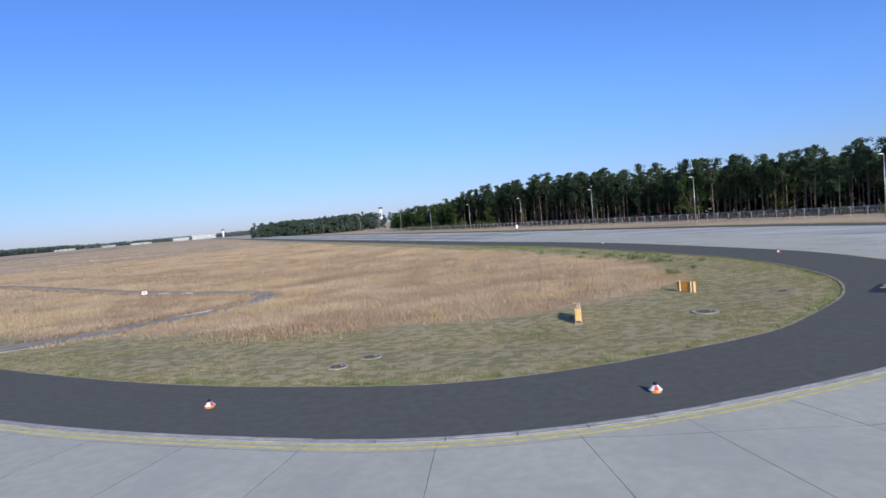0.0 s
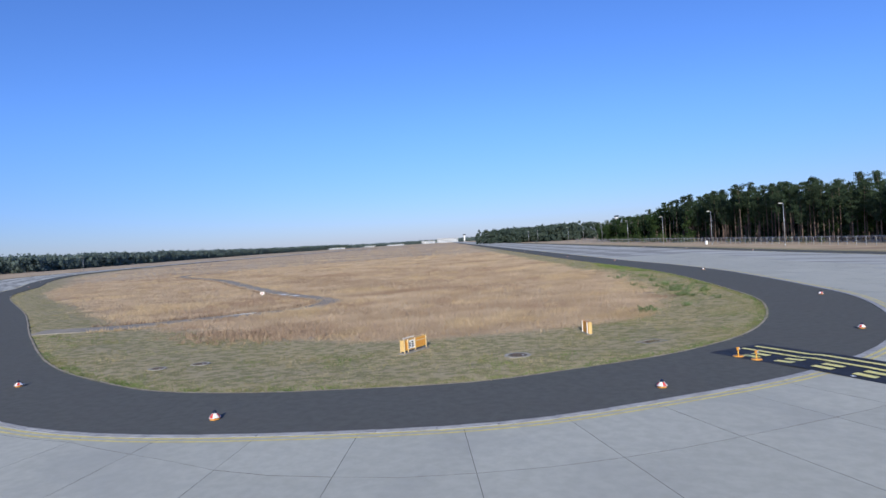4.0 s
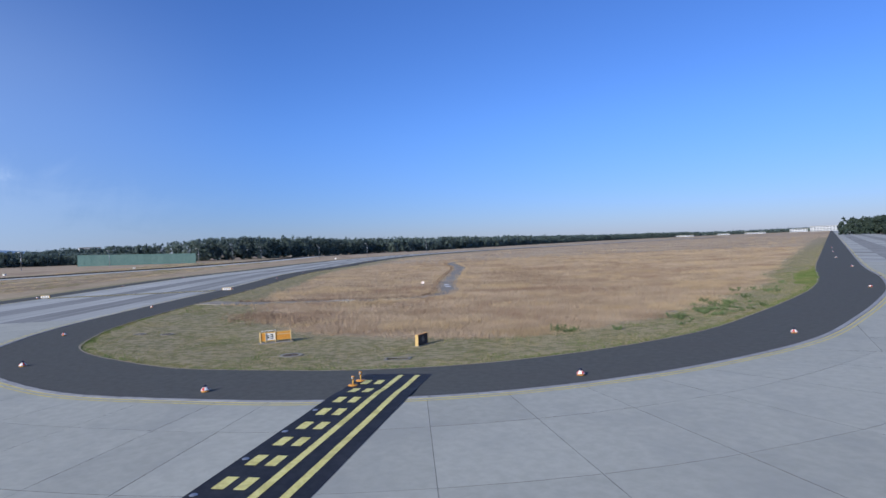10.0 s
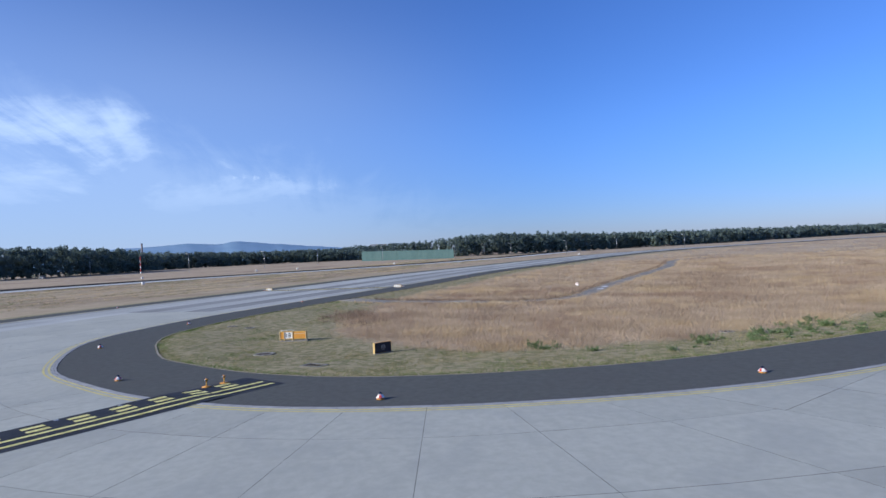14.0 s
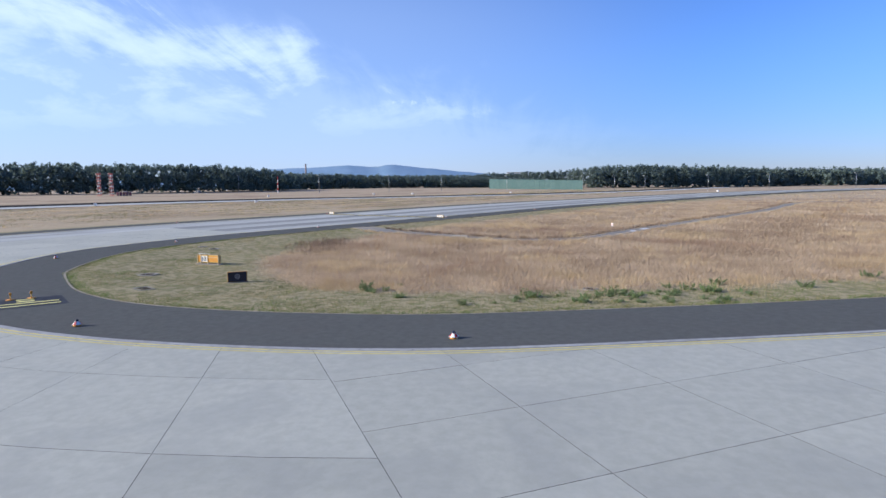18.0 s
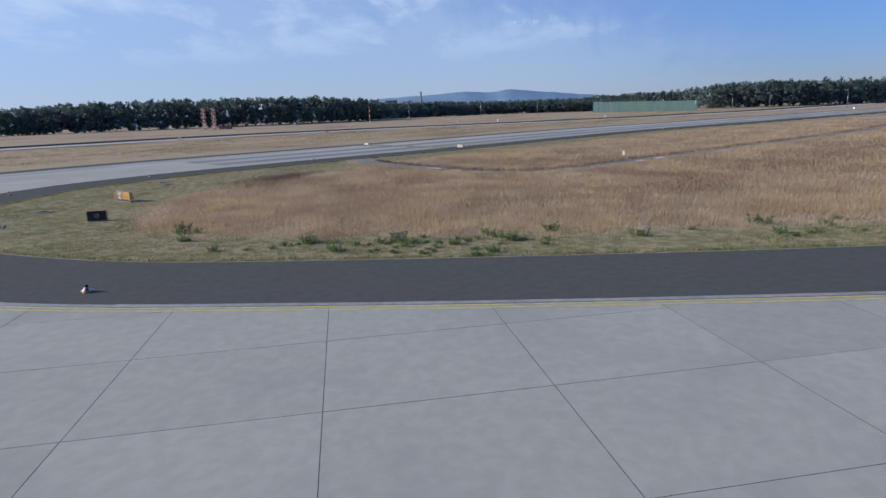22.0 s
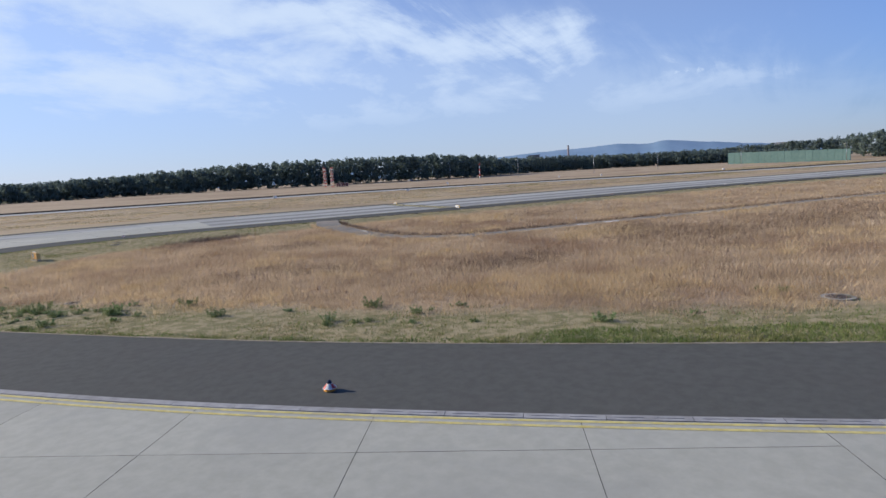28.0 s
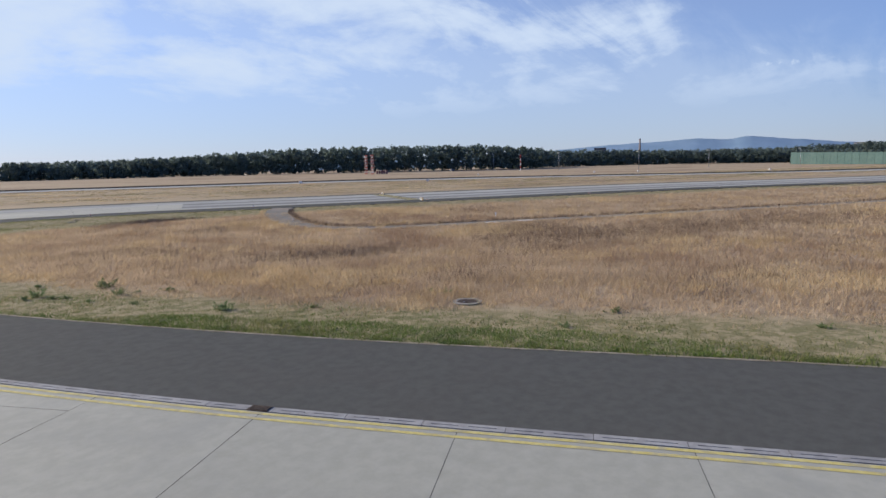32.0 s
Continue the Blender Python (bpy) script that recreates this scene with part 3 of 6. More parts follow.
# gutter stones with a drain slot
sv, sf = [], []
for x0, x1, y0, y1 in ((0.0, 0.125, -0.993, 0.993), (0.155, 0.29, -0.993, 0.993), (0.125, 0.155, -0.993, -0.80), (0.125, 0.155, 0.80, 0.993), (0.125, 0.155, -0.12, 0.12)):
    n = len(sv)
    sv += [(x, y, z) for z in (0.012, -0.05) for x, y in ((x0, y0), (x1, y0), (x1, y1), (x0, y1))]
    sf += [(n, n + 1, n + 2, n + 3)] + [(n + i, n + 4 + i, n + 4 + (i + 1) % 4, n + (i + 1) % 4) for i in range(4)]
stone_mesh = bpy.data.meshes.new("gutter_stone")
stone_mesh.from_pydata(sv, [], sf)
stone_mesh.materials.append(M["gutter"])
plain_mesh = bpy.data.meshes.new("kerb_stone")
plain_mesh.from_pydata([(x, y, z) for z in (0.012, -0.05) for x, y in ((0.0, -0.993), (0.29, -0.993), (0.29, 0.993), (0.0, 0.993))], [],
                       [(0, 1, 2, 3)] + [(i, 4 + i, 4 + (i + 1) % 4, (i + 1) % 4) for i in range(4)])
plain_mesh.materials.append(M["gutter"])
PLAIN0, PLAIN1 = arc_near(24, 26), arc_near(25.6, 92)
s = NEAR0
while s < NEAR1:
    x, y = on_edge(s, 0.0)
    ox, oy = np.interp(s, arc, edge_out[:, 0]), np.interp(s, arc, edge_out[:, 1])
    ob = new("gutter_stone", plain_mesh if PLAIN0 < s < PLAIN1 else stone_mesh)
    ob.parent = taxiway
    ob.matrix_basis = pose(x, y, rng.uniform(-0.003, 0.003), 0, 0, math.degrees(math.atan2(oy, ox)))
    s += 2.0
for s0, s1 in ((S0, NEAR0 - 1), (NEAR1 + 1, S1)):
    ribbon("gutter", s0, s1, 0.0, 0.29, 0.008, 0.008, M["gutter"], 4, taxiway)
for off in (0.36, 0.65):
    ribbon("edge_line", max(S0, NEAR0 - 600), min(S1, NEAR1 + 900), off, off + 0.125, 0.006, 0.006, M["yellow_line"], 1, taxiway)
    ribbon("edge_line", max(S0, NEAR0 - 600), min(S1, NEAR1 + 900), WIDTH - off - 0.125, WIDTH - off, 0.006, 0.006, M["yellow_line"], 2, taxiway)


def pave_z(x, y):
    i = int(np.argmin((edge[:, 0] - x) ** 2 + (edge[:, 1] - y) ** 2))
    off = (x - edge[i, 0]) * edge_out[i, 0] + (y - edge[i, 1]) * edge_out[i, 1]
    low = -0.012 + off * 0.088 / SHOULDER if off < 0 else 0.004
    near = min(1.0, max(0.0, (1.6 + off) / 0.7)) if off < 0 else min(1.0, max(0.0, (2.0 - off) / 0.7))
    return low + (0.022 - low) * near


# holding position marking across the taxiway
MARK_U, MARK_AT = Vector((0.7005, -0.7136)), Vector((25.45, 32.3))
MARK_N = Vector((0.7136, 0.7005))


def painted(name, a0, a1, n0, n1, lift, mat, parent, u=MARK_U, n=MARK_N, at=MARK_AT, step=0.5):
    k = max(1, int(round((a1 - a0) / step)))
    v = []
    for i in range(k + 1):
        a = a0 + (a1 - a0) * i / k
        for off in (n0, n1):
            p = at + u * a + n * off
            v.append((p.x, p.y, pave_z(p.x, p.y) + lift))
    return mesh_object(name, v, [(2 * i, 2 * i + 1, 2 * i + 3, 2 * i + 2) for i in range(k)], mat, parent)


hold = painted("hold_marking", -1.86, 35.5, -0.63, 2.75, 0.005, M["black_mark"], None, step=0.2)
tagged(hold, "black painted band across the taxiway with yellow holding lines", "road marking", kind="structure")
for n0, n1 in ((1.12, 1.38), (1.96, 2.22)):
    painted("solid_line", -1.55, 35.2, n0, n1, 0.018, M["yellow_mark"], hold, step=0.2)
for i in range(21):
    a = i * 1.70
    painted("dash", a - 0.42, a + 0.42, -0.18, 0.18, 0.018, M["yellow_mark"], hold, step=0.2)
    painted("dash", a - 0.42, a + 0.42, 0.46, 0.80, 0.018, M["yellow_mark"], hold, step=0.2)

M["steel"] = paint("galvanised_steel", (0.42, 0.43, 0.44), 0.45, 0.7)
M["glass_lamp"] = paint("lamp_glass", (0.34, 0.35, 0.36), 0.15)
for i in range(8):
    p = MARK_AT + MARK_U * (4.9 + 2.6 * i) + MARK_N * -0.42
    b = bmesh.new()
    cone(b, 0.11, 0.09, 0.015, seg=16)
    box(b, (0.08, 0.04, 0.012), (0, 0, 0.018), 0.004)
    ob = part("inset_light", b, M["steel"])
    ob.location = (p.x, p.y, pave_z(p.x, p.y) + 0.008)
    tagged(ob, "small round pale stop-bar light set flush in the marking", "light", group="stop bar lights")

# marking across the west arm
u2 = (Vector((-70.5, 22.5)) - Vector((-57.5, 44.5)))
len2 = u2.length
u2.normalize()
n2 = Vector((-u2.y, u2.x))
hold2 = painted("hold_marking", 0, len2 + 3, -1.5, 1.5, 0.006, M["asphalt"], None, u2, n2, Vector((-57.0, 45.4)), 2.0)
tagged(hold2, "dark painted band with pale yellow lines across the west arm", "road marking", kind="structure")
for off in (-1.1, -0.45, 0.25, 0.9):
    painted("solid_line", 0.2, len2 + 2.6, off, off + 0.3, 0.013, M["yellow_line"], hold2, u2, n2, Vector((-57.0, 45.4)), 2.0)

# ---- the second runway far behind, and the service road ----
ARM_D = np.array([-0.863, 0.505])


def strip(name, across0, across1, along0, along1, lift, mat, label, cat):
    v, k = [], 130
    for i in range(k + 1):
        a = along0 + (along1 - along0) * i / k
        swing = float(np.interp(a, [95, 150, 210, 290, 400, 700], [0, -12, -34, -58, -72, -78]))
        for c in (across0 + swing, across1 + swing):
            p = ARM_D * a + ARM_N * c
            v.append((p[0], p[1], -0.43 + 0.0145 * max(0, c - 40) + lift))
    ob = mesh_object(name, v, [(2 * i, 2 * i + 1, 2 * i + 3, 2 * i + 2) for i in range(k)], mat)
    return tagged(ob, label, cat, kind="structure")


M["runway"] = material("runway_concrete", (0.54, 0.53, 0.475), (0.63, 0.62, 0.56), scale=0.7, rough=0.85, stain=(0.42, 0.415, 0.38), stain_scale=0.2, stain_amount=0.5, stretch=(0.02, 30), spec=0.0)
strip("runway", 119, 131, -600, 700, 0.16, M["runway"], "pale concrete runway beyond the west taxiway", "runway")
M["tar"] = material("old_tarred_asphalt", (0.040, 0.038, 0.036), (0.062, 0.060, 0.056), scale=0.8, rough=1.0, spec=0.0)
strip("shoulder", 131, 147, -600, 700, 0.17, M["tar"], "dark asphalt strip along the far runway", "shoulder")

M["road"] = material("service_road_asphalt", (0.235, 0.215, 0.182), (0.32, 0.295, 0.25), scale=0.8, rough=0.95, bump=0.3, bump_scale=30, stain=(0.40, 0.345, 0.26), stain_scale=0.2,
                     stain_amount=0.6, spec=0.04)
road_line = catmull([(-36, 35.5), (-30, 40), (-25, 46.5), (-21.2, 54), (-19.2, 61), (-20.5, 67.5), (-27, 73.5), (-35, 78.6), (-48, 88.4), (-64, 101), (-86, 118.5), (-106, 131), (-122, 141), (-134, 153), (-138, 172), (-134, 200), (-122, 245), (-104, 310)], 1.5)
rd = np.gradient(road_line, axis=0)
rd /= np.hypot(rd[:, 0], rd[:, 1])[:, None]
rv = []
road_h = ground_height(road_line[:, 0], road_line[:, 1])
for (x, y), (tx, ty), h in zip(road_line, rd, road_h):
    for o in (-1.7, 1.7):
        rv.append((x - ty * o, y + tx * o, h + 0.09))
n = len(rv)
rv += [(x, y, z - 0.4) for x, y, z in rv]
m_ = len(road_line) - 1
rf = [(2 * i, 2 * i + 2, 2 * i + 3, 2 * i + 1) for i in range(m_)]
rf += [(2 * i, n + 2 * i, n + 2 * i + 2, 2 * i + 2) for i in range(m_)] + [(2 * i + 1, 2 * i + 3, n + 2 * i + 3, n + 2 * i + 1) for i in range(m_)]
road = mesh_object("service_road", rv, rf, M["road"])
tagged(road, "narrow grey asphalt service road winding through the grass", "road", kind="structure")
# pale kerb at the mouth of the road
kerb = empty("kerb", (-24.0, 51.4, float(ground_height(np.array([-24.0]), np.array([51.4]))[0])), math.degrees(math.atan2(8.7, 6.0)))
for i in range(4):
    b = bmesh.new()
    box(b, (1.92, 0.20, 0.20), (-3.0 + 2.0 * i, 0.03 * math.sin(i * 1.7), 0.0), 0.02)
    part("kerb_stone", b, M["gutter"], kerb)
tagged(kerb, "low pale concrete kerb at the mouth of the service road", "kerb", kind="structure")
M["white_paint"] = paint("white_road_paint", (0.75, 0.75, 0.73), 0.7)
for c, l in (((-34.2, 78.4), 1.6), ((-38.3, 80.9), 2.2)):
    b = bmesh.new()
    box(b, (l, 0.9, 0.01), bevel=0.003)
    ob = part("stop_marking", b, M["white_paint"])
    ob.matrix_basis = pose(c[0], c[1], float(ground_height(c[0], c[1])) + 0.10, 0, 0, -32)
    tagged(ob, "worn white stop bar painted on the service road", "road marking", kind="structure")
# ---- things on the airfield ----
M["orange"] = paint("orange_enamel", (0.66, 0.30, 0.05), 0.45)
M["sign_yellow"] = paint("sign_yellow", (0.62, 0.36, 0.07), 0.4)
M["sign_black"] = paint("sign_black", (0.034, 0.028, 0.034), 0.45)
M["sign_white"] = paint("sign_white", (0.78, 0.76, 0.70), 0.5)
M["red"] = paint("signal_red", (0.55, 0.06, 0.05), 0.45)
M["blue_glass"] = paint("blue_lamp_glass", (0.014, 0.02, 0.045), 0.15)
M["iron"] = material("rusty_iron", (0.085, 0.065, 0.05), (0.15, 0.11, 0.08), scale=12, rough=0.8, metal=0.3)
M["cast"] = material("cast_concrete", (0.22, 0.20, 0.165), (0.31, 0.285, 0.235), scale=5, rough=0.95, stain=(0.20, 0.18, 0.13), stain_scale=2.0, stain_amount=0.6, bump=0.4)
M["cream"] = paint("cream_frame_paint", (0.66, 0.50, 0.26), 0.5)
M["end_plate"] = paint("weathered_yellow", (0.62, 0.42, 0.16), 0.5)
M["bars"] = paint("sign_lettering", (0.03, 0.03, 0.03), 0.5)


def ground_at(x, y):
    return float(ground_height(x, y))


def edge_marker():
    m = empty("taxiway_marker", (0, 0, 0))
    b = bmesh.new()
    cone(b, 0.20, 0.19, 0.03, seg=20)
    part("base_plate", b, M["orange"], m, "orange metal base plate", True)
    b = bmesh.new()
    cone(b, 0.10, 0.10, 0.06, (0, 0, 0.03), seg=16)
    part("collar", b, M["sign_black"], m, "dark collar", True)
    b = bmesh.new()
    cone(b, 0.215, 0.085, 0.16, (0, 0, 0.095), seg=16)
    cone(b, 0.228, 0.228, 0.012, (0, 0, 0.085), seg=16)
    part("skirt", b, M["sign_white"], m, "white conical skirt")
    for i in range(3):
        b = bmesh.new()
        a = i * 2 * math.pi / 3 + 0.4
        lo, hi = 0.214, 0.094
        pts = []
        for r, z in ((lo, 0.100), (hi, 0.246)):
            for da in (-0.42, 0.0, 0.42):
                pts.append((r * 1.012 * math.cos(a + da), r * 1.012 * math.sin(a + da), z))
        vs = [b.verts.new(p) for p in pts] + [b.verts.new((x * 0.96, y * 0.96, z)) for x, y, z in pts]
        for q in ((0, 1, 4, 3), (1, 2, 5, 4), (6, 9, 10, 7), (7, 10, 11, 8), (0, 3, 9, 6), (2, 8, 11, 5), (3, 4, 10, 9), (4, 5, 11, 10)):
            b.faces.new([vs[k] for k in q])
        part("reflector", b, M["red"], m, "red panel")
    b = bmesh.new()
    cone(b, 0.078, 0.076, 0.05, (0, 0, 0.25), seg=14)
    bmesh.ops.create_uvsphere(b, u_segments=14, v_segments=8, radius=0.076, matrix=Matrix.Translation((0, 0, 0.30)))
    part("lamp_dome", b, M["blue_glass"], m, "dark blue glass dome", True)
    return tagged(m, "red and white conical taxiway edge light on the asphalt", "taxiway light", "taxiway edge lights")


MARKERS = [(6.5, 18.9), (21.88, 25.94), (31.46, 40.17), (32.6, 57.6), (24.55, 90.9), (8.64, 127.9), (-7.6, 162), (-23, 198), (-39, 236), (-9.0, 21.5), (-31, 31.4), (-57.5, 48.2), (-88, 66.5),
           (-118, 84.5), (-160, 118), (-205, 151)]
first = edge_marker()
for i, (x, y) in enumerate(MARKERS):
    m = pose(x, y, pave_z(x, y) + 0.004, 0, 0, i * 47) @ Matrix.Diagonal((0.95, 0.95, 0.90, 1))
    if i == 0:
        first.matrix_basis = m
    else:
        copy_thing(first, m)
# lights on the outer edges of both arms
for s in (arc_near(11, 127) + 10, arc_near(11, 127) + 46, arc_near(11, 127) + 82, arc_near(11, 127) + 120, arc_near(-58, 46.5), arc_near(-58, 46.5) - 34, arc_near(-58, 46.5) - 68, arc_near(-16, 22) - 14):
    x, y = on_edge(s, WIDTH + 1.8)
    copy_thing(first, pose(float(x), float(y), -0.03, 0, 0, s) @ Matrix.Diagonal((0.95, 0.95, 0.90, 1)))


def guard_light():
    m = empty("guard_light", (0, 0, 0))
    b = bmesh.new()
    cone(b, 0.24, 0.22, 0.035, seg=20)
    part("base_plate", b, M["orange"], m, "orange round base plate", True)
    b = bmesh.new()
    cone(b, 0.035, 0.03, 0.22, (0, 0, 0.035), seg=12)
    part("stem", b, M["sign_yellow"], m, "yellow stem", True)
    b = bmesh.new()
    cone(b, 0.04, 0.08, 0.09, (0, 0, 0.25), seg=16)
    cone(b, 0.08, 0.068, 0.08, (0, 0, 0.34), seg=16)
    head = part("lamp_head", b, M["orange"], m, "orange lamp head", True)
    b = bmesh.new()
    cone(b, 0.05, 0.046, 0.035, (0.065, 0, 0.35), seg=14, turn=pose(0, 0, 0, 0, 90, 0))
    part("lens", b, M["glass_lamp"], head, "round glass lens", True)
    return tagged(m, "orange elevated stop-bar light on a round base", "runway light", "holding point lights")


for i, (x, y) in enumerate(((25.6, 31.55), (24.92, 32.27))):
    g = guard_light() if i == 0 else copy_thing(g, pose(x, y, pave_z(x, y) + 0.01, 0, 0, -40))
    g.matrix_basis = pose(x, y, pave_z(x, y) + 0.01, 0, 0, -40)


def sign_body(m, length, height, depth, body, z0=0.14):
    """Body, end plates, legs and top rail of an airfield sign along local x, front towards -y."""
    b = bmesh.new()
    box(b, (length, depth, height), (0, 0, z0 + height / 2), 0.012)
    part("housing", b, body, m)
    for x in (-length / 2 - 0.012, length / 2 + 0.012):
        b = bmesh.new()
        box(b, (0.025, depth + 0.03, height + 0.03), (x, 0, z0 + height / 2), 0.006)
        part("end_plate", b, M["end_plate"], m, "weathered yellow end plate")
    for x in (-length / 2 + 0.16, length / 2 - 0.16) if length < 1.7 else (-length / 2 + 0.18, 0.0, length / 2 - 0.18):
        b = bmesh.new()
        cone(b, 0.03, 0.03, z0 + 0.02, (x, 0, 0), seg=10)
        cone(b, 0.08, 0.08, 0.015, (x, 0, 0.0), seg=12)
        part("leg", b, M["steel"], m, "steel leg", True)


def bar_set(m, at, w, h, mat, rows, face):
    # m: the face panel that carries the bars
    """Lettering that cannot be read: plain bars."""
    for x, z, bw, bh in rows:
        b = bmesh.new()
        box(b, (bw * w, 0.006, bh * h), (at[0] + x * w, face, at[1] + z * h), 0.001)
        part("lettering", b, mat, m, "plain bar of lettering")


def pad(x, y, w, d, turn, h=0.07):
    b = bmesh.new()
    box(b, (w, d, h + 0.2), (0, 0, -0.1 + h / 2 - 0.0), 0.015)
    ob = part("concrete_pad", b, M["cast"])
    ob.matrix_basis = pose(x, y, ground_at(x, y) + 0.02, 0, 0, turn)
    return tagged(ob, "low grey concrete foundation slab in the grass", "foundation")


# direction sign with a white and an orange panel
ax, ay = 7.49, 34.05
a_turn = math.degrees(math.atan2(2.2, 0.45))
pad(ax, ay, 2.45, 0.5, a_turn)
sa = empty("direction_sign", (ax, ay, ground_at(ax, ay) + 0.07), a_turn)
sign_body(sa, 2.2, 0.62, 0.24, M["sign_yellow"])
for side in (-1, 1):
    b = bmesh.new()
    box(b, (0.32, 0.012, 0.50), (-0.90, side * 0.124, 0.45), 0.003)
    part("face_panel", b, M["orange"], sa, "plain orange panel")
    b = bmesh.new()
    box(b, (0.66, 0.012, 0.50), (-0.39, side * 0.124, 0.45), 0.003)
    lettered = part("face_panel", b, M["sign_white"], sa, "whitish panel with dark lettering")
    b = bmesh.new()
    box(b, (1.0, 0.012, 0.50), (0.52, side * 0.124, 0.45), 0.003)
    part("face_panel", b, M["orange"], sa, "plain orange panel")
    bar_set(lettered, (-0.39, 0.45), 0.66, 0.5, M["bars"], [(-0.30, 0, 0.07, 0.72), (-0.16, 0.14, 0.10, 0.2), (-0.16, -0.14, 0.10, 0.2), (0.14, 0.26, 0.26, 0.14), (0.14, 0, 0.22, 0.14), (0.14, -0.26, 0.26, 0.14), (0.27, 0, 0.07, 0.62)], side * 0.133)
for side in (-1, 1):
    for x in (-1.07, -0.73, -0.03, 1.07):
        b = bmesh.new()
        box(b, (0.055, 0.05, 0.80), (x, side * 0.15, 0.40), 0.008)
        part("frame_post", b, M["cream"], sa, "cream upright of the frame")
    b = bmesh.new()
    box(b, (1.0, 0.02, 0.05), (0.565, side * 0.142, 0.58), 0.004)
    part("rail", b, M["cream"], sa, "narrow cream rail")
b = bmesh.new()
for x in (-0.95, -0.5, 0.0):
    cone(b, 0.012, 0.012, 0.12, (x, 0, 0.75), seg=6)
box(b, (1.1, 0.03, 0.03), (-0.47, 0, 0.87), 0.006)
part("top_lamp", b, M["sign_white"], sa, "whitish lamp tube above the panel")
tagged(sa, "orange double airfield sign with one whitish lettered panel", "airfield sign")

# black location sign, orange from behind
bx, by = 16.66, 40.9
b_turn = math.degrees(math.atan2(0.88, -0.48)) + 180
pad(bx, by, 1.4, 0.45, b_turn, 0.02)
sb = empty("location_sign", (bx, by, ground_at(bx, by) + 0.02), b_turn)
sign_body(sb, 1.28, 0.70, 0.20, M["orange"], 0.04)
b = bmesh.new()
box(b, (1.24, 0.014, 0.67), (0, 0.106, 0.39), 0.003)
lettered = part("face_panel", b, M["sign_black"], sb, "black face panel")
M["sign_dim"] = paint("dull_lettering", (0.36, 0.31, 0.27), 0.5)
ring = bmesh.new()
outer_loop = [ring.verts.new((0.17 * math.cos(k * math.pi / 14), 0.115, 0.39 + 0.17 * math.sin(k * math.pi / 14))) for k in range(28)]
inner_loop = [ring.verts.new((0.135 * math.cos(k * math.pi / 14), 0.115, 0.39 + 0.135 * math.sin(k * math.pi / 14))) for k in range(28)]
for k in range(28):
    ring.faces.new((outer_loop[k], outer_loop[(k + 1) % 28], inner_loop[(k + 1) % 28], inner_loop[k]))
ext = bmesh.ops.extrude_face_region(ring, geom=ring.faces[:])
bmesh.ops.translate(ring, vec=(0, 0.006, 0), verts=[v for v in ext["geom"] if isinstance(v, bmesh.types.BMVert)])
part("ring_symbol", ring, M["sign_dim"], lettered, "dull ring painted on the panel")
bar_set(lettered, (0, 0.39), 1.0, 0.5, M["sign_dim"], [(0, 0.06, 0.2, 0.07), (0, -0.08, 0.2, 0.07)], 0.117)
for x in (-0.45, 0.45):
    b = bmesh.new()
    box(b, (0.06, 0.05, 0.74), (x, -0.13, 0.37), 0.008)
    part("back_post", b, M["sign_white"], sb, "whitish rear post")
tagged(sb, "small black airfield sign with an orange back on a pad", "airfield sign")


def small_sign(name, x, y, turn, w, h, mat, label, bars):
    m = empty(name, (x, y, ground_at(x, y) - 0.02), turn)
    b = bmesh.new()
    box(b, (w, 0.16, h * 0.62), (0, 0, h * 0.66), 0.012)
    part("housing", b, mat, m)
    for s_ in (-1, 1):
        b = bmesh.new()
        box(b, (w * 0.9, 0.012, h * 0.5), (0, s_ * 0.083, h * 0.66), 0.003)
        lettered = part("face_panel", b, M["sign_white"], m, "whitish face panel")
        bar_set(lettered, (0, h * 0.66), w, h * 0.5, M["bars"], bars, s_ * 0.091)
    for px in (-w / 2 + 0.12, w / 2 - 0.12):
        b = bmesh.new()
        cone(b, 0.03, 0.03, h * 0.4, (px, 0, 0), seg=8)
        part("leg", b, M["steel"], m, "", True)
    return tagged(m, label, "airfield sign")


BARS = [(-0.25, 0, 0.1, 0.6), (0.0, 0.2, 0.2, 0.16), (0.0, -0.2, 0.2, 0.16), (0.25, 0, 0.1, 0.6)]
small_sign("runway_sign", -57.0, 47.1, 59, 1.5, 0.75, M["sign_yellow"], "low pale yellow sign beside the marking on the west arm", BARS)
small_sign("runway_sign", -73.4, 20.8, 59, 1.5, 0.75, M["sign_yellow"], "low pale yellow sign on the far side of the west arm", BARS)
tm = empty("stop_sign", (-38.6, 76.1, ground_at(-38.6, 76.1)), 20)
b = bmesh.new()
cone(b, 0.04, 0.04, 0.6, seg=8)
part("post", b, M["steel"], tm, "", True)
b = bmesh.new()
box(b, (0.62, 0.03, 0.42), (0, 0, 0.78), 0.01)
lettered = part("panel", b, M["sign_white"], tm, "white panel")
bar_set(lettered, (0, 0.78), 0.6, 0.4, M["red"], [(0, 0.2, 0.6, 0.16), (0, -0.15, 0.6, 0.16)], -0.018)
tagged(tm, "small white sign on a post beside the service road", "sign")


M["manhole_ring"] = material("manhole_concrete", (0.30, 0.275, 0.23), (0.42, 0.39, 0.33), scale=5.0, rough=0.95, bump=0.3, stain=(0.20, 0.185, 0.14), stain_scale=1.5, stain_amount=0.7)


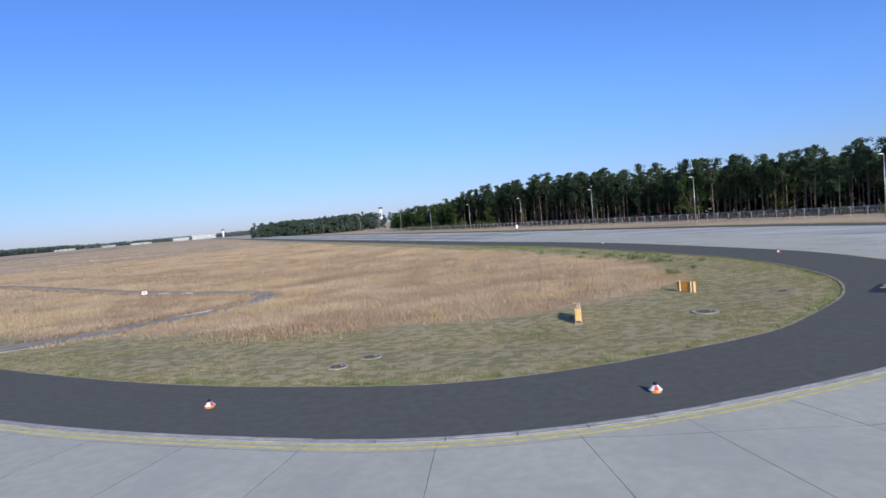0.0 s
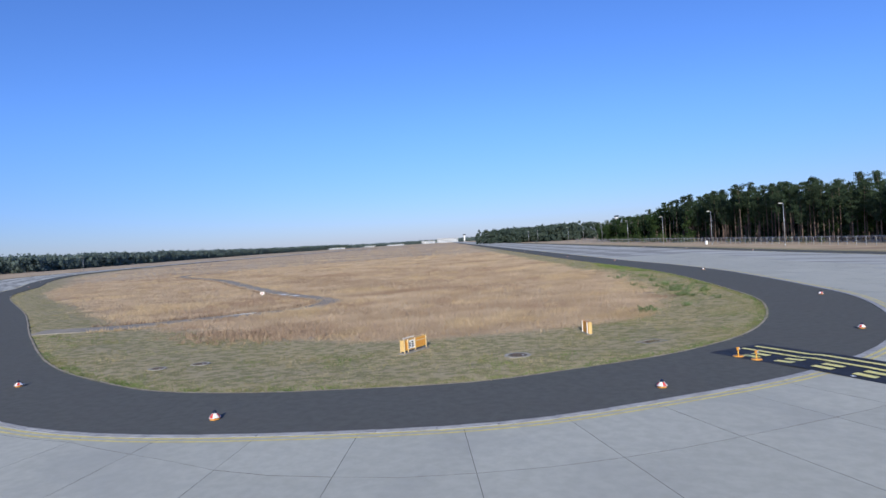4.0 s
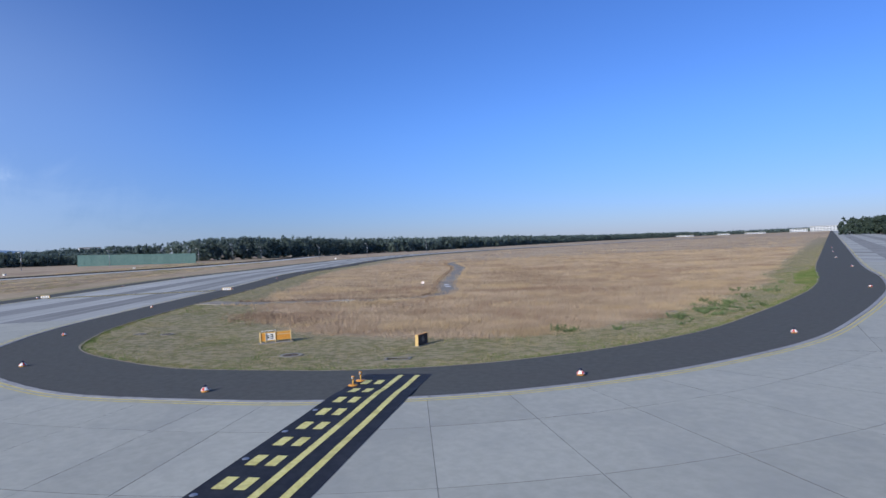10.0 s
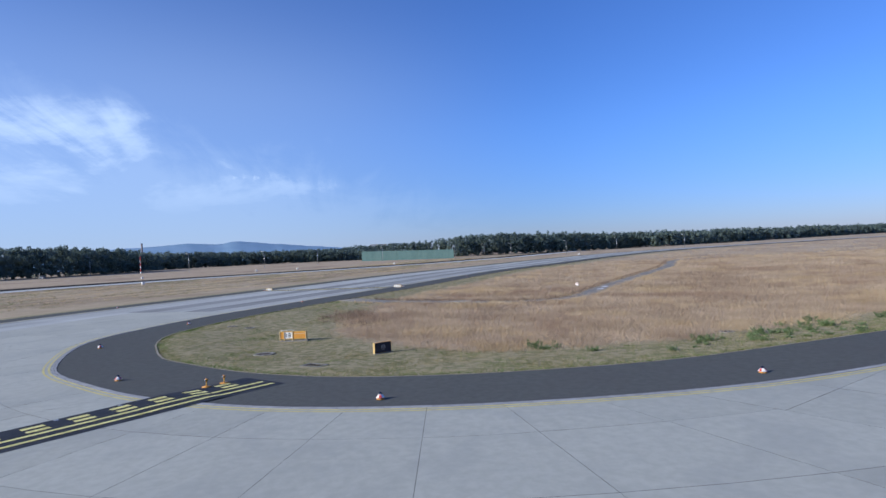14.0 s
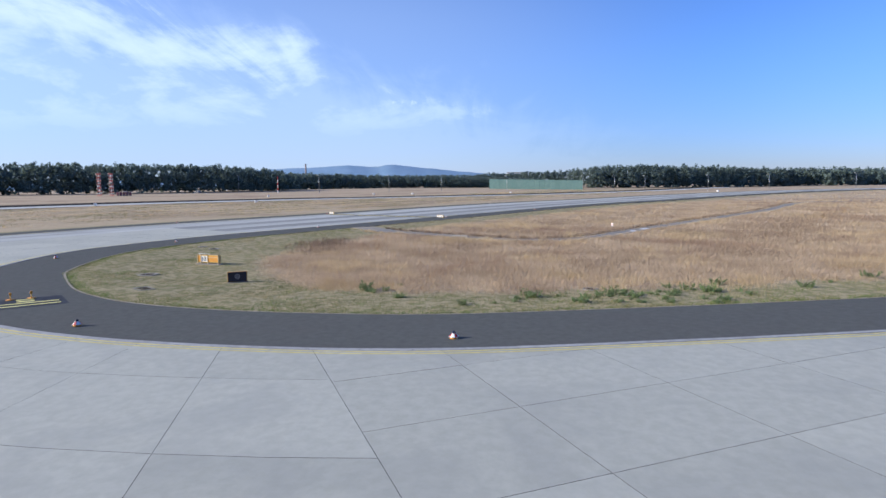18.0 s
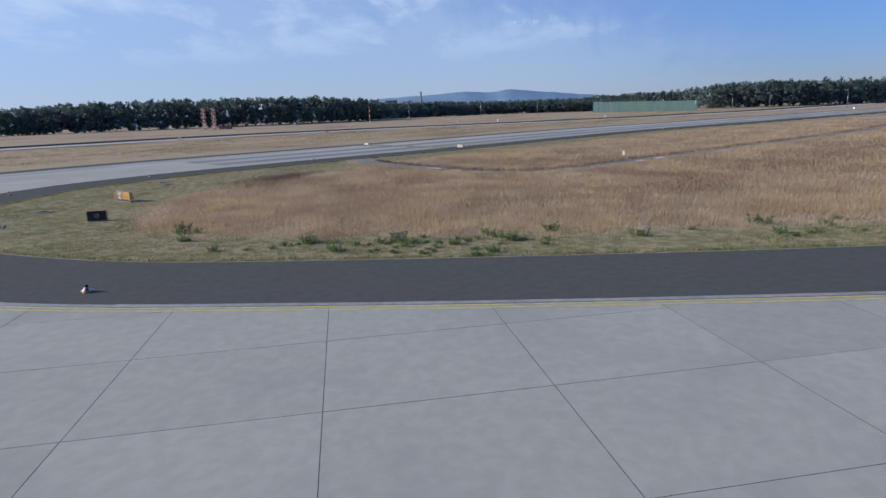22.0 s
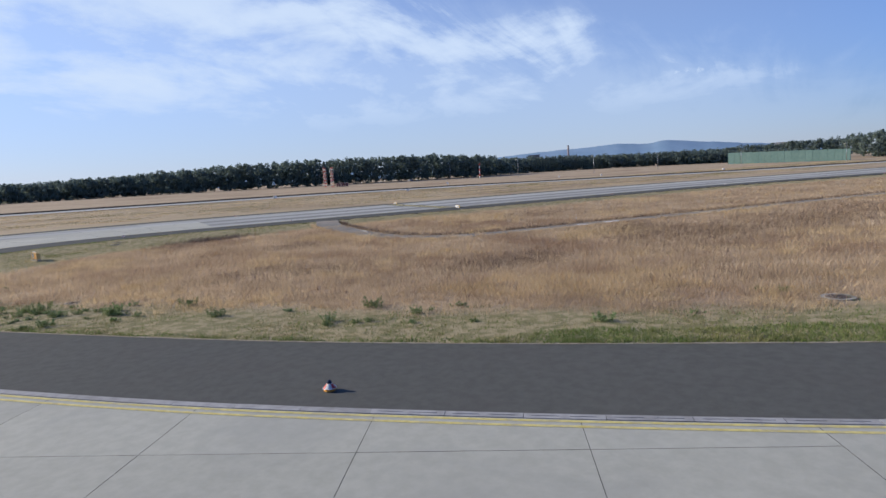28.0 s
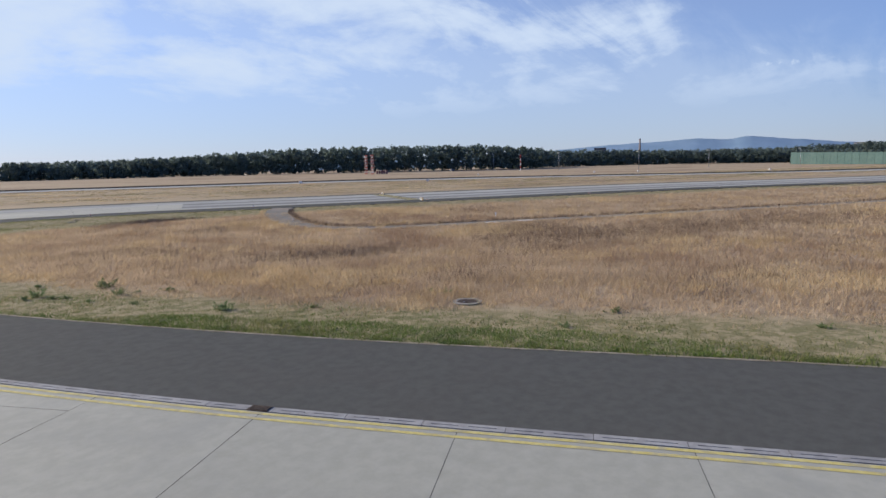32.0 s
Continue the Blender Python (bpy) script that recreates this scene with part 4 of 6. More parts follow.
def manhole(x, y, r, label, lift=0.0):
    z = ground_at(x, y) + lift
    m = empty("manhole", (x, y, z + 0.01))
    b = bmesh.new()
    bmesh.ops.create_circle(b, cap_ends=False, segments=28, radius=r)
    inner_ring = bmesh.ops.create_circle(b, cap_ends=False, segments=28, radius=r * 0.72)["verts"]
    bmesh.ops.bridge_loops(b, edges=b.edges[:])
    ext = bmesh.ops.extrude_face_region(b, geom=b.faces[:])
    bmesh.ops.translate(b, vec=(0, 0, 0.045), verts=[v for v in ext["geom"] if isinstance(v, bmesh.types.BMVert)])
    part("ring", b, M["manhole_ring"], m, "weathered concrete ring")
    b = bmesh.new()
    cone(b, r * 0.71, r * 0.71, 0.04, (0, 0, 0.0), seg=28)
    for i in range(-2, 3):
        box(b, (r * 0.9, 0.03, 0.012), (0, i * r * 0.2, 0.043), 0.0)
    lid = part("cover", b, M["iron"], m, "dark iron cover")
    b = bmesh.new()
    box(b, (0.12, 0.03, 0.03), (r * 0.4, 0, 0.055), 0.006)
    part("handle", b, M["steel"], lid)
    return tagged(m, label, "manhole")


manhole(14.3, 32.7, 0.72, "round concrete manhole with a dark iron cover in short grass")
manhole(-5.2, 26.7, 0.5, "small round manhole flush with the mown grass")
manhole(-3.9, 28.6, 0.55, "round manhole half overgrown with mown grass")
manhole(5.4, 103.8, 0.7, "round concrete manhole in tall dry grass", 0.03)
manhole(19.0, 64.9, 0.5, "round concrete manhole among weeds near the asphalt")

dm = empty("drain_inlet", (20.9, 36.6, ground_at(20.9, 36.6)), 50)
b = bmesh.new()
box(b, (1.5, 0.16, 0.2), (0, 0.42, -0.04), 0.02)
box(b, (1.5, 0.16, 0.2), (0, -0.42, -0.04), 0.02)
box(b, (0.16, 0.68, 0.2), (0.67, 0, -0.04), 0.02)
box(b, (0.16, 0.68, 0.2), (-0.67, 0, -0.04), 0.02)
part("frame", b, M["cast"], dm, "pale concrete frame")
for i in range(9):
    b = bmesh.new()
    box(b, (0.05, 0.66, 0.05), (-0.52 + 0.13 * i, 0, 0.02), 0.008)
    part("grate_bar", b, M["iron"], dm)
tagged(dm, "rectangular concrete drain inlet with an iron grate at the asphalt edge", "drain")

# iron cover in the gutter
s_g = arc_near(19.5, 107.4)
gxx, gyy = on_edge(s_g, 0.15)
gm = empty("gutter_grate", (float(gxx), float(gyy), 0.016), math.degrees(math.atan2(float(np.interp(s_g, arc, edge_dir[:, 1])), float(np.interp(s_g, arc, edge_dir[:, 0])))))
b = bmesh.new()
box(b, (0.60, 0.32, 0.02), (0, 0, 0), 0.005)
part("frame", b, M["iron"], gm, "rusty iron frame")
for i in range(7):
    b = bmesh.new()
    box(b, (0.05, 0.26, 0.02), (-0.24 + 0.08 * i, 0, 0.015), 0.004)
    part("grate_bar", b, M["iron"], gm)
tagged(gm, "rusty brown iron drain grate in the gutter", "drain")

# ---- lamps and fence along the wood ----
ROW_D, ROW_N = np.array([-0.380, 0.925]), np.array([0.925, 0.380])


def row_at(off, along):
    p = ROW_N * (off + 1.1) + ROW_D * along
    return float(p[0]), float(p[1])


def street_lamp(h):
    m = empty("street_lamp", (0, 0, 0))
    b = bmesh.new()
    cone(b, 0.16, 0.16, 0.5, seg=12)
    cone(b, 0.11, 0.06, h - 0.5, (0, 0, 0.5), seg=12)
    part("pole", b, M["steel"], m, "galvanised pole", True)
    b = bmesh.new()
    box(b, (0.9, 0.07, 0.07), (-0.42, 0, h - 0.03), 0.02)
    part("arm", b, M["steel"], m)
    b = bmesh.new()
    box(b, (0.95, 0.42, 0.16), (-0.85, 0, h + 0.02), 0.05)
    head = part("lamp_head", b, M["sign_white"], m, "white lamp head")
    b = bmesh.new()
    box(b, (0.7, 0.3, 0.05), (-0.88, 0, h - 0.075), 0.015)
    part("lens", b, M["glass_lamp"], head, "clear lens")
    return tagged(m, "tall galvanised lamp post with a white head by the fence", "lamp post", "lamp posts along the fence")


lamp0 = street_lamp(11.0)
LAMP_ALONG = [65, 107.1, 146.4, 188.3, 231.9, 277.9, 325, 370, 416]
for i, a in enumerate(LAMP_ALONG):
    x, y = row_at(108.2, a)
    m = pose(x, y, ground_at(x, y) - 0.05, 0, 0, 22 + (i % 3) * 4)
    if i == 0:
        lamp0.matrix_basis = m
    else:
        copy_thing(lamp0, m)
for x, y in ((-104, 530), (-113, 533), (-128, 590), (-150, 640)):
    copy_thing(lamp0, pose(x, y, ground_at(x, y) - 0.05, 0, 0, 30))
bx_, by_ = row_at(107.5, 191)
cab = empty("cable_cabinet", (bx_, by_, ground_at(bx_, by_)), 22)
b = bmesh.new()
box(b, (0.7, 0.5, 1.3), (0, 0, 0.72), 0.03)
part("body", b, M["sign_white"], cab, "white sheet body")
b = bmesh.new()
box(b, (0.8, 0.6, 0.12), (0, 0, 0.04), 0.02)
part("plinth", b, M["cast"], cab)
tagged(cab, "small white cable cabinet at the foot of a lamp post", "cabinet")

M["fence_mesh"] = bpy.data.materials.new("chain_link")
M["fence_mesh"].use_nodes = True
ft = M["fence_mesh"].node_tree
fb = ft.nodes["Principled BSDF"]
fb.inputs["Base Color"].default_value, fb.inputs["Metallic"].default_value, fb.inputs["Roughness"].default_value = (0.30, 0.31, 0.32, 1), 0.6, 0.5
ft_mix, ft_clear = ft.nodes.new("ShaderNodeMixShader"), ft.nodes.new("ShaderNodeBsdfTransparent")
ft_mix.inputs[0].default_value = 0.15
ft.links.new(ft_clear.outputs[0], ft_mix.inputs[1])
ft.links.new(fb.outputs[0], ft_mix.inputs[2])
ft.links.new(ft_mix.outputs[0], ft.nodes["Material Output"].inputs[0])

fx, fy = row_at(113, 40)
fence = empty("security_fence", (fx, fy, 0))
post_bm = bmesh.new()
box(post_bm, (0.10, 0.10, 1.75), (0, 0, 0.875), 0.01)
for s_ in (-1, 1):
    box(post_bm, (0.06, 0.07, 0.5), (s_ * 0.15, 0, 1.90), 0.0, pose(0, 0, 0, 0, s_ * 40, 0))
post_mesh = bpy.data.meshes.new("post")
post_bm.to_mesh(post_mesh)
post_bm.free()
M["post_paint"] = paint("grey_post_paint", (0.36, 0.36, 0.345), 0.7)
post_mesh.materials.append(M["post_paint"])
SPAN = 3.1
count = 122
pts = []
for i in range(count):
    x, y = row_at(113, 40 + i * SPAN)
    z = ground_at(x, y)
    pts.append((x - fx, y - fy, z))
    ob = new("post", post_mesh)
    ob.parent = fence
    ob.matrix_basis = pose(x - fx, y - fy, z - 0.05, 0, 0, 22)
fv, ff = [], []
for x, y, z in pts:
    fv += [(x, y, z), (x, y, z + 1.7)]
ff = [(2 * i, 2 * i + 2, 2 * i + 3, 2 * i + 1) for i in range(count - 1)]
mesh_object("wire_mesh", fv, ff, M["fence_mesh"], fence, "chain-link mesh")
for off, h in ((0.0, 1.7), (0.30, 2.06), (-0.30, 2.06), (0.17, 1.90), (-0.17, 1.90), (0.0, 0.85)):
    wv, wf = [], []
    for x, y, z in pts:
        k = len(wv)
        cx, cy = x + ROW_N[0] * off, y + ROW_N[1] * off
        wv += [(cx, cy, z + h - 0.02), (cx, cy, z + h + 0.02), (cx + 0.02, cy, z + h)]
        if k:
            wf += [(k - 3, k, k + 1, k - 2), (k - 2, k + 1, k + 2, k - 1), (k - 1, k + 2, k, k - 3)]
    mesh_object("wire", wv, wf, M["steel"], fence, "tensioned barbed wire")
tagged(fence, "tall chain-link security fence with forked tops before the wood", "fence")

# ---- far installations in the west ----
M["mast_red"] = paint("mast_red", (0.62, 0.13, 0.10), 0.6)


def lattice(h, w, bands):
    m = empty("antenna_mast", (0, 0, 0))
    step = h / bands
    for i in range(bands):
        b = bmesh.new()
        z0, z1 = i * step, (i + 1) * step
        for sx in (-1, 1):
            for sy in (-1, 1):
                box(b, (0.12, 0.12, step), (sx * w / 2, sy * w / 2, (z0 + z1) / 2))
        for sx, sy, rot in ((0, 1, 0), (0, -1, 0), (1, 0, 90), (-1, 0, 90)):
            box(b, (w + 0.1, 0.06, 0.06), (sx * w / 2, sy * w / 2, z0 + 0.04), 0, pose(0, 0, 0, 0, 0, rot))
        for sx, sy, rot in () if i % 4 else ((0, 1, 0), (0, -1, 0), (1, 0, 90), (-1, 0, 90)):
            ang = math.degrees(math.atan2(step, w))
            box(b, (math.hypot(step, w), 0.06, 0.06), (sx * w / 2, sy * w / 2, (z0 + z1) / 2), 0, pose(0, 0, 0, 0, 0, rot) @ pose(0, 0, 0, 0, -ang if i % 2 else ang, 0))
        part("lattice_section", b, M["mast_red"] if i % 2 == 0 else M["sign_white"], m, "red section" if i % 2 == 0 else "white section")
    for i in range(9):
        b = bmesh.new()
        box(b, (0.26, 0.34, 0.32), (0.9, 0.75 if i % 2 else -0.75, h * (0.10 + 0.107 * i)), 0.05)
        part("antenna", b, M["sign_white"], m, "white antenna element")
    return tagged(m, "red and white lattice antenna mast on the airfield", "antenna mast", "pair of antenna masts")


mast = lattice(11.8, 1.1, 13)
mast.matrix_basis = pose(-234.6, -151.4, ground_at(-234.6, -151.4), 0, 0, -15)
copy_thing(mast, pose(-230.9, -142.1, ground_at(-230.9, -142.1), 0, 0, -15))
M["cabinet"] = paint("dark_red_cabinet", (0.24, 0.10, 0.11), 0.6)
for i in range(5):
    x, y = -232.8 - 1.0 * i, -140.1 + 1.04 * i
    c = empty("equipment_cabinet", (x, y, ground_at(x, y)), -20)
    b = bmesh.new()
    box(b, (0.85, 0.85, 2.0), (0, 0, 1.15), 0.04)
    part("body", b, M["cabinet"], c)
    b = bmesh.new()
    box(b, (0.95, 0.95, 0.25), (0, 0, 0.1), 0.02)
    part("plinth", b, M["cast"], c, "concrete plinth")
    b = bmesh.new()
    box(b, (0.95, 0.95, 0.08), (0, 0, 2.2), 0.02)
    part("roof", b, M["sign_white"], c, "pale roof plate")
    tagged(c, "dark red equipment cabinet beside the antenna masts", "cabinet", "row of equipment cabinets")


def striped_pole(x, y, h):
    m = empty("striped_pole", (x, y, ground_at(x, y)))
    for i in range(6):
        b = bmesh.new()
        cone(b, 0.30 - 0.02 * i, 0.28 - 0.02 * i, h / 6, (0, 0, i * h / 6), seg=10)
        part("band", b, M["sign_white"] if i % 2 == 0 else M["red"], m, "white band" if i % 2 == 0 else "red band", True)
    b = bmesh.new()
    for a in range(4):
        box(b, (1.6, 0.1, 0.1), (0, 0, h - 0.1 - 0.0 * a), 0, pose(0, 0, 0, 0, 0, 45 * a))
    box(b, (0.5, 0.5, 0.5), (0, 0, h + 0.2), 0.08)
    part("head", b, M["red"], m, "red head frame")
    return tagged(m, "red and white banded wind measuring pole", "pole")


striped_pole(-306.9, -83.4, 9.6)
for x, y in ((-311, -58), (-345, -20), (-382, 12), (-405, 60), (-412, 118), (-402, 140), (-415, 165), (-395, 205), (-390, 245), (-330, -120), (-385, 300)):
    copy_thing(lamp0, pose(x, y, ground_at(x, y) - 0.05, 0, 0, 60) @ Matrix.Diagonal((1.4, 1.4, 1.0, 1)))

# green noise barrier
M["barrier"] = material("green_barrier_panel", (0.085, 0.152, 0.14), (0.11, 0.182, 0.165), scale=0.7, rough=0.8, stain=(0.13, 0.20, 0.18), stain_scale=0.2, stain_amount=0.5, each=0.06)
g0, g1 = Vector((-469.7, 44.8)), Vector((-435.6, 120.9))
barrier = empty("noise_barrier", (g0.x, g0.y, 0))
nseg = 18
ang = math.degrees(math.atan2(g1.y - g0.y, g1.x - g0.x))
pv = bmesh.new()
L_ = (g1 - g0).length / nseg
box(pv, (L_ - 0.06, 0.25, 8.9), (L_ / 2, 0, 3.25), 0.02)
panel_mesh = bpy.data.meshes.new("barrier_panel")
pv.to_mesh(panel_mesh)
pv.free()
panel_mesh.materials.append(M["barrier"])
pv = bmesh.new()
box(pv, (0.22, 0.45, 9.2), (0, 0, 3.4), 0.03)
bpost = bpy.data.meshes.new("barrier_post")
pv.to_mesh(bpost)
pv.free()
bpost.materials.append(M["barrier"])
for i in range(nseg + 1):
    p = (g1 - g0) * (i / nseg)
    z = 2.5 - 2.2 * i / nseg
    if i < nseg:
        ob = new("barrier_panel", panel_mesh)
        ob.parent = barrier
        ob.matrix_basis = pose(p.x, p.y, z + 0.1, 0, 0, ang)
    ob = new("barrier_post", bpost)
    ob.parent = barrier
    ob.matrix_basis = pose(p.x, p.y, z, 0, 0, ang)
tagged(barrier, "long green noise barrier wall at the airfield edge", "noise barrier")

# chimney, houses, terminal, tower, hills on the horizon
M["far_wall"] = material("far_wall", (0.48, 0.49, 0.50), (0.60, 0.61, 0.61), scale=0.1, rough=0.8)
M["far_dark"] = material("far_dark_wall", (0.10, 0.11, 0.13), (0.15, 0.16, 0.18), scale=0.1, rough=0.6)
M["window"] = paint("far_window_glass", (0.05, 0.07, 0.09), 0.2)
M["brickish"] = material("chimney_masonry", (0.22, 0.185, 0.175), (0.30, 0.255, 0.24), scale=0.2)
ch = empty("chimney", (-2145, -696, 0))
b = bmesh.new()
cone(b, 4.2, 2.9, 88, seg=20)
part("shaft", b, M["brickish"], ch, "", True)
b = bmesh.new()
cone(b, 3.4, 3.4, 3, (0, 0, 87), seg=20)
part("crown", b, M["far_dark"], ch, "dark rim")
tagged(ch, "tall grey factory chimney far behind the wood", "chimney")


def far_house(name, az, dist, w, d, h, floors, bays, wall, label, cat, base=0.0):
    a = radians(az)
    m = empty(name, (44 - math.sin(a) * dist, 86 + math.cos(a) * dist, base), az)
    b = bmesh.new()
    box(b, (w, d, h), (0, 0, h / 2), 0.1)
    part("wall", b, wall, m)
    b = bmesh.new()
    box(b, (w + 1, d + 1, 0.8), (0, 0, h + 0.4), 0.1)
    part("roof", b, M["far_dark"] if wall is M["far_dark"] else M["cast"], m, "flat roof")
    for fl in range(floors):
        for bay in range(bays):
            b = bmesh.new()
            box(b, (w / bays * 0.7, 0.3, h / floors * 0.45), (-w / 2 + (bay + 0.5) * w / bays, -d / 2 - 0.05, (fl + 0.55) * h / floors), 0.05)
            part("window", b, M["window"], m)
    return tagged(m, label, cat)


far_house("office_block", 112.6, 1500, 28, 20, 41, 8, 6, M["far_dark"], "dark office block rising above the far trees", "building")
M["white_wall"] = material("white_render_wall", (0.74, 0.74, 0.72), (0.84, 0.84, 0.82), scale=0.1, rough=0.8)
far_house("apartment_house", 91.05, 800, 22, 12, 20.5, 5, 5, M["white_wall"], "white block of flats above the distant trees", "building")
far_house("terminal", 23.4, 2400, 85, 40, 17, 3, 9, M["far_wall"], "long white airport building on the horizon", "building")
far_house("terminal", 25.2, 2600, 60, 40, 11, 2, 7, M["far_wall"], "low white airport hall on the horizon", "building")
for az, w in ((28.5, 70), (31.0, 45), (34.5, 90), (38.5, 50), (43.0, 60)):
    far_house("hangar", az, 2500, w, 40, 5.0, 1, 6, M["far_wall"], "low pale hangar on the horizon", "building")


def control_tower(az, dist, h, k, label):
    m = empty("control_tower", (20 - math.sin(radians(az)) * dist, math.cos(radians(az)) * dist, 0), az)
    b = bmesh.new()
    cone(b, 4 * k, 3.2 * k, h, seg=16)
    part("shaft", b, M["white_wall"], m, "white shaft", True)
    b = bmesh.new()
    cone(b, 4.2 * k, 6.8 * k, 4.0 * k, (0, 0, h), seg=12)
    part("gallery", b, M["white_wall"], m, "flared white gallery")
    b = bmesh.new()
    cone(b, 6.2 * k, 7.0 * k, 4.5 * k, (0, 0, h + 4.0 * k), seg=12)
    part("cab", b, M["window"], m, "dark glazed cab")
    b = bmesh.new()
    cone(b, 7.2 * k, 6.0 * k, 1.2 * k, (0, 0, h + 8.5 * k), seg=12)
    part("roof", b, M["far_dark"], m, "dark roof")
    return tagged(m, label, "tower")


control_tower(20.45, 2500, 22, 0.9, "slim airport control tower on the horizon")
control_tower(6.15, 2000, 46, 1.0, "tall white control tower with a dark cab behind the wood")

# the blue of the hills is distance haze put into the base colour
M["hill"] = material("hazed_hill", (0.22, 0.33, 0.44), (0.26, 0.37, 0.49), scale=0.004, rough=1.0, spec=0.0)
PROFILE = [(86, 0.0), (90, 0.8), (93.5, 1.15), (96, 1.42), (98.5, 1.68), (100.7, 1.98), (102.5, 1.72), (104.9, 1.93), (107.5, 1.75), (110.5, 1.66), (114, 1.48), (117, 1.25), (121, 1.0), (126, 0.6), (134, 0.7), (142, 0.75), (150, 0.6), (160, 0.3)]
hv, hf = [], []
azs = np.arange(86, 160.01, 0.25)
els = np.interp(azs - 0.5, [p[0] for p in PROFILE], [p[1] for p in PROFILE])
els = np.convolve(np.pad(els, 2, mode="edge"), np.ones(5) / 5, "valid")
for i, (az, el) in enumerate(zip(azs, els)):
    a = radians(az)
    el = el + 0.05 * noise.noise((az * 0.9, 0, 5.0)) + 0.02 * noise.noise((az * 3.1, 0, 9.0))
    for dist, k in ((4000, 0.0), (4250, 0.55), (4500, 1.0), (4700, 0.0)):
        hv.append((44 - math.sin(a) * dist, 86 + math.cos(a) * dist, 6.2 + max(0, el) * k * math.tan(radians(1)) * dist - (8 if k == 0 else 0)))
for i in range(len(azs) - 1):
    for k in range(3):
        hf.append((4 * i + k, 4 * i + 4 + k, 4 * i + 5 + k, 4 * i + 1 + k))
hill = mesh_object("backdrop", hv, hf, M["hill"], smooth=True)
tagged(hill, "wooded hills on the horizon, painted blue with haze", "hills", kind="structure")


def service_car(x, y, turn):
    m = empty("service_car", (x, y, ground_at(x, y)), turn)
    b = bmesh.new()
    box(b, (4.3, 1.75, 0.75), (0, 0, 0.72), 0.12)
    part("body", b, M["far_dark"], m, "dark car body")
    b = bmesh.new()
    box(b, (2.4, 1.6, 0.62), (-0.15, 0, 1.36), 0.18)
    roof = part("cabin", b, M["far_dark"], m)
    for sy in (-0.805, 0.805):
        b = bmesh.new()
        box(b, (1.9, 0.02, 0.36), (-0.15, sy, 1.38), 0.005)
        part("window", b, M["window"], roof, "side window")
    for sx in (-1.35, 1.35):
        for sy in (-0.82, 0.82):
            b = bmesh.new()
            cone(b, 0.33, 0.33, 0.2, (sx, sy + 0.1, 0.33), seg=16, turn=pose(0, 0, 0, 90, 0, 0))
            wheel = part("tyre", b, M["sign_black"], m, "black tyre")
            b = bmesh.new()
            cone(b, 0.2, 0.2, 0.22, (sx, sy + 0.11, 0.33), seg=12, turn=pose(0, 0, 0, 90, 0, 0))
            part("rim", b, M["steel"], wheel)
    return tagged(m, "dark service car parked on the far side of the runway", "car")


service_car(-293, -129, 60)
for x, y in ((-262, -12), (-270, 8), (-300, 62), (-215, -52), (-330, 190), (-120, -70), (-150, -30)):
    c = empty("light_box", (x, y, ground_at(x, y)), 30)
    b = bmesh.new()
    box(b, (1.3, 0.8, 0.75), (0, 0, 0.62), 0.05)
    part("body", b, M["sign_white"], c)
    for px in (-0.5, 0.5):
        b = bmesh.new()
        cone(b, 0.06, 0.06, 0.36, (px, 0, -0.05), seg=8)
        part("leg", b, M["steel"], c)
    tagged(c, "small white runway light box on legs in far grass", "light box", "runway light boxes")
# ---- trees ----
M["bark"] = material("pine_bark", (0.09, 0.064, 0.05), (0.20, 0.145, 0.115), scale=3, rough=0.95, each=0.2)
M["needles"] = material("pine_needles", (0.046, 0.076, 0.044), (0.090, 0.122, 0.064), scale=0.5, rough=0.9, each=0.22, spec=0.1)
M["leaves"] = material("leaves", (0.035, 0.065, 0.022), (0.075, 0.115, 0.040), scale=0.5, rough=0.9, each=0.2, spec=0.1)
M["bush"] = material("bush_leaves", (0.07, 0.12, 0.04), (0.13, 0.18, 0.07), scale=0.6, rough=0.9, each=0.15, spec=0.1)
# far foliage is lightened and blued in its base colour, in place of haze
M["far_wood"] = material("far_wood_hazed_leaves", (0.14, 0.188, 0.168), (0.195, 0.24, 0.202), scale=0.12, rough=0.95, stain=(0.145, 0.185, 0.17), stain_scale=0.02, stain_amount=0.6, spec=0.05)
M["north_wood"] = material("north_wood_leaves", (0.085, 0.12, 0.095), (0.125, 0.16, 0.12), scale=0.12, rough=0.95, spec=0.05)
for key in ("north_wood", "needles", "leaves", "bush", "far_wood"):
    leafy(M[key], 0.5)
arr = np.random.default_rng(7)


def leaf_cloud(centres, radii, per, size, squash=0.7):
    """Small three-cornered sprays scattered through clumps: arrays of vertices and corners."""
    c = np.repeat(np.asarray(centres, float), per, 0)
    r = np.repeat(np.asarray(radii, float), per)[:, None]
    d = arr.normal(size=c.shape)
    d /= np.linalg.norm(d, axis=1)[:, None]
    p = c + d * r * (arr.random((len(c), 1)) ** 0.4) * np.array([1, 1, squash])
    s = size * (0.6 + 0.8 * arr.random((len(c), 1)))
    a = arr.normal(size=c.shape)
    a /= np.linalg.norm(a, axis=1)[:, None]
    b = np.cross(a, arr.normal(size=c.shape))
    b /= np.linalg.norm(b, axis=1)[:, None] + 1e-9
    v = np.stack([p - a * s, p + a * s * 0.6 + b * s * 0.7, p + a * s * 0.5 - b * s * 0.7], 1).reshape(-1, 3)
    return v, np.arange(len(v)).reshape(-1, 3)


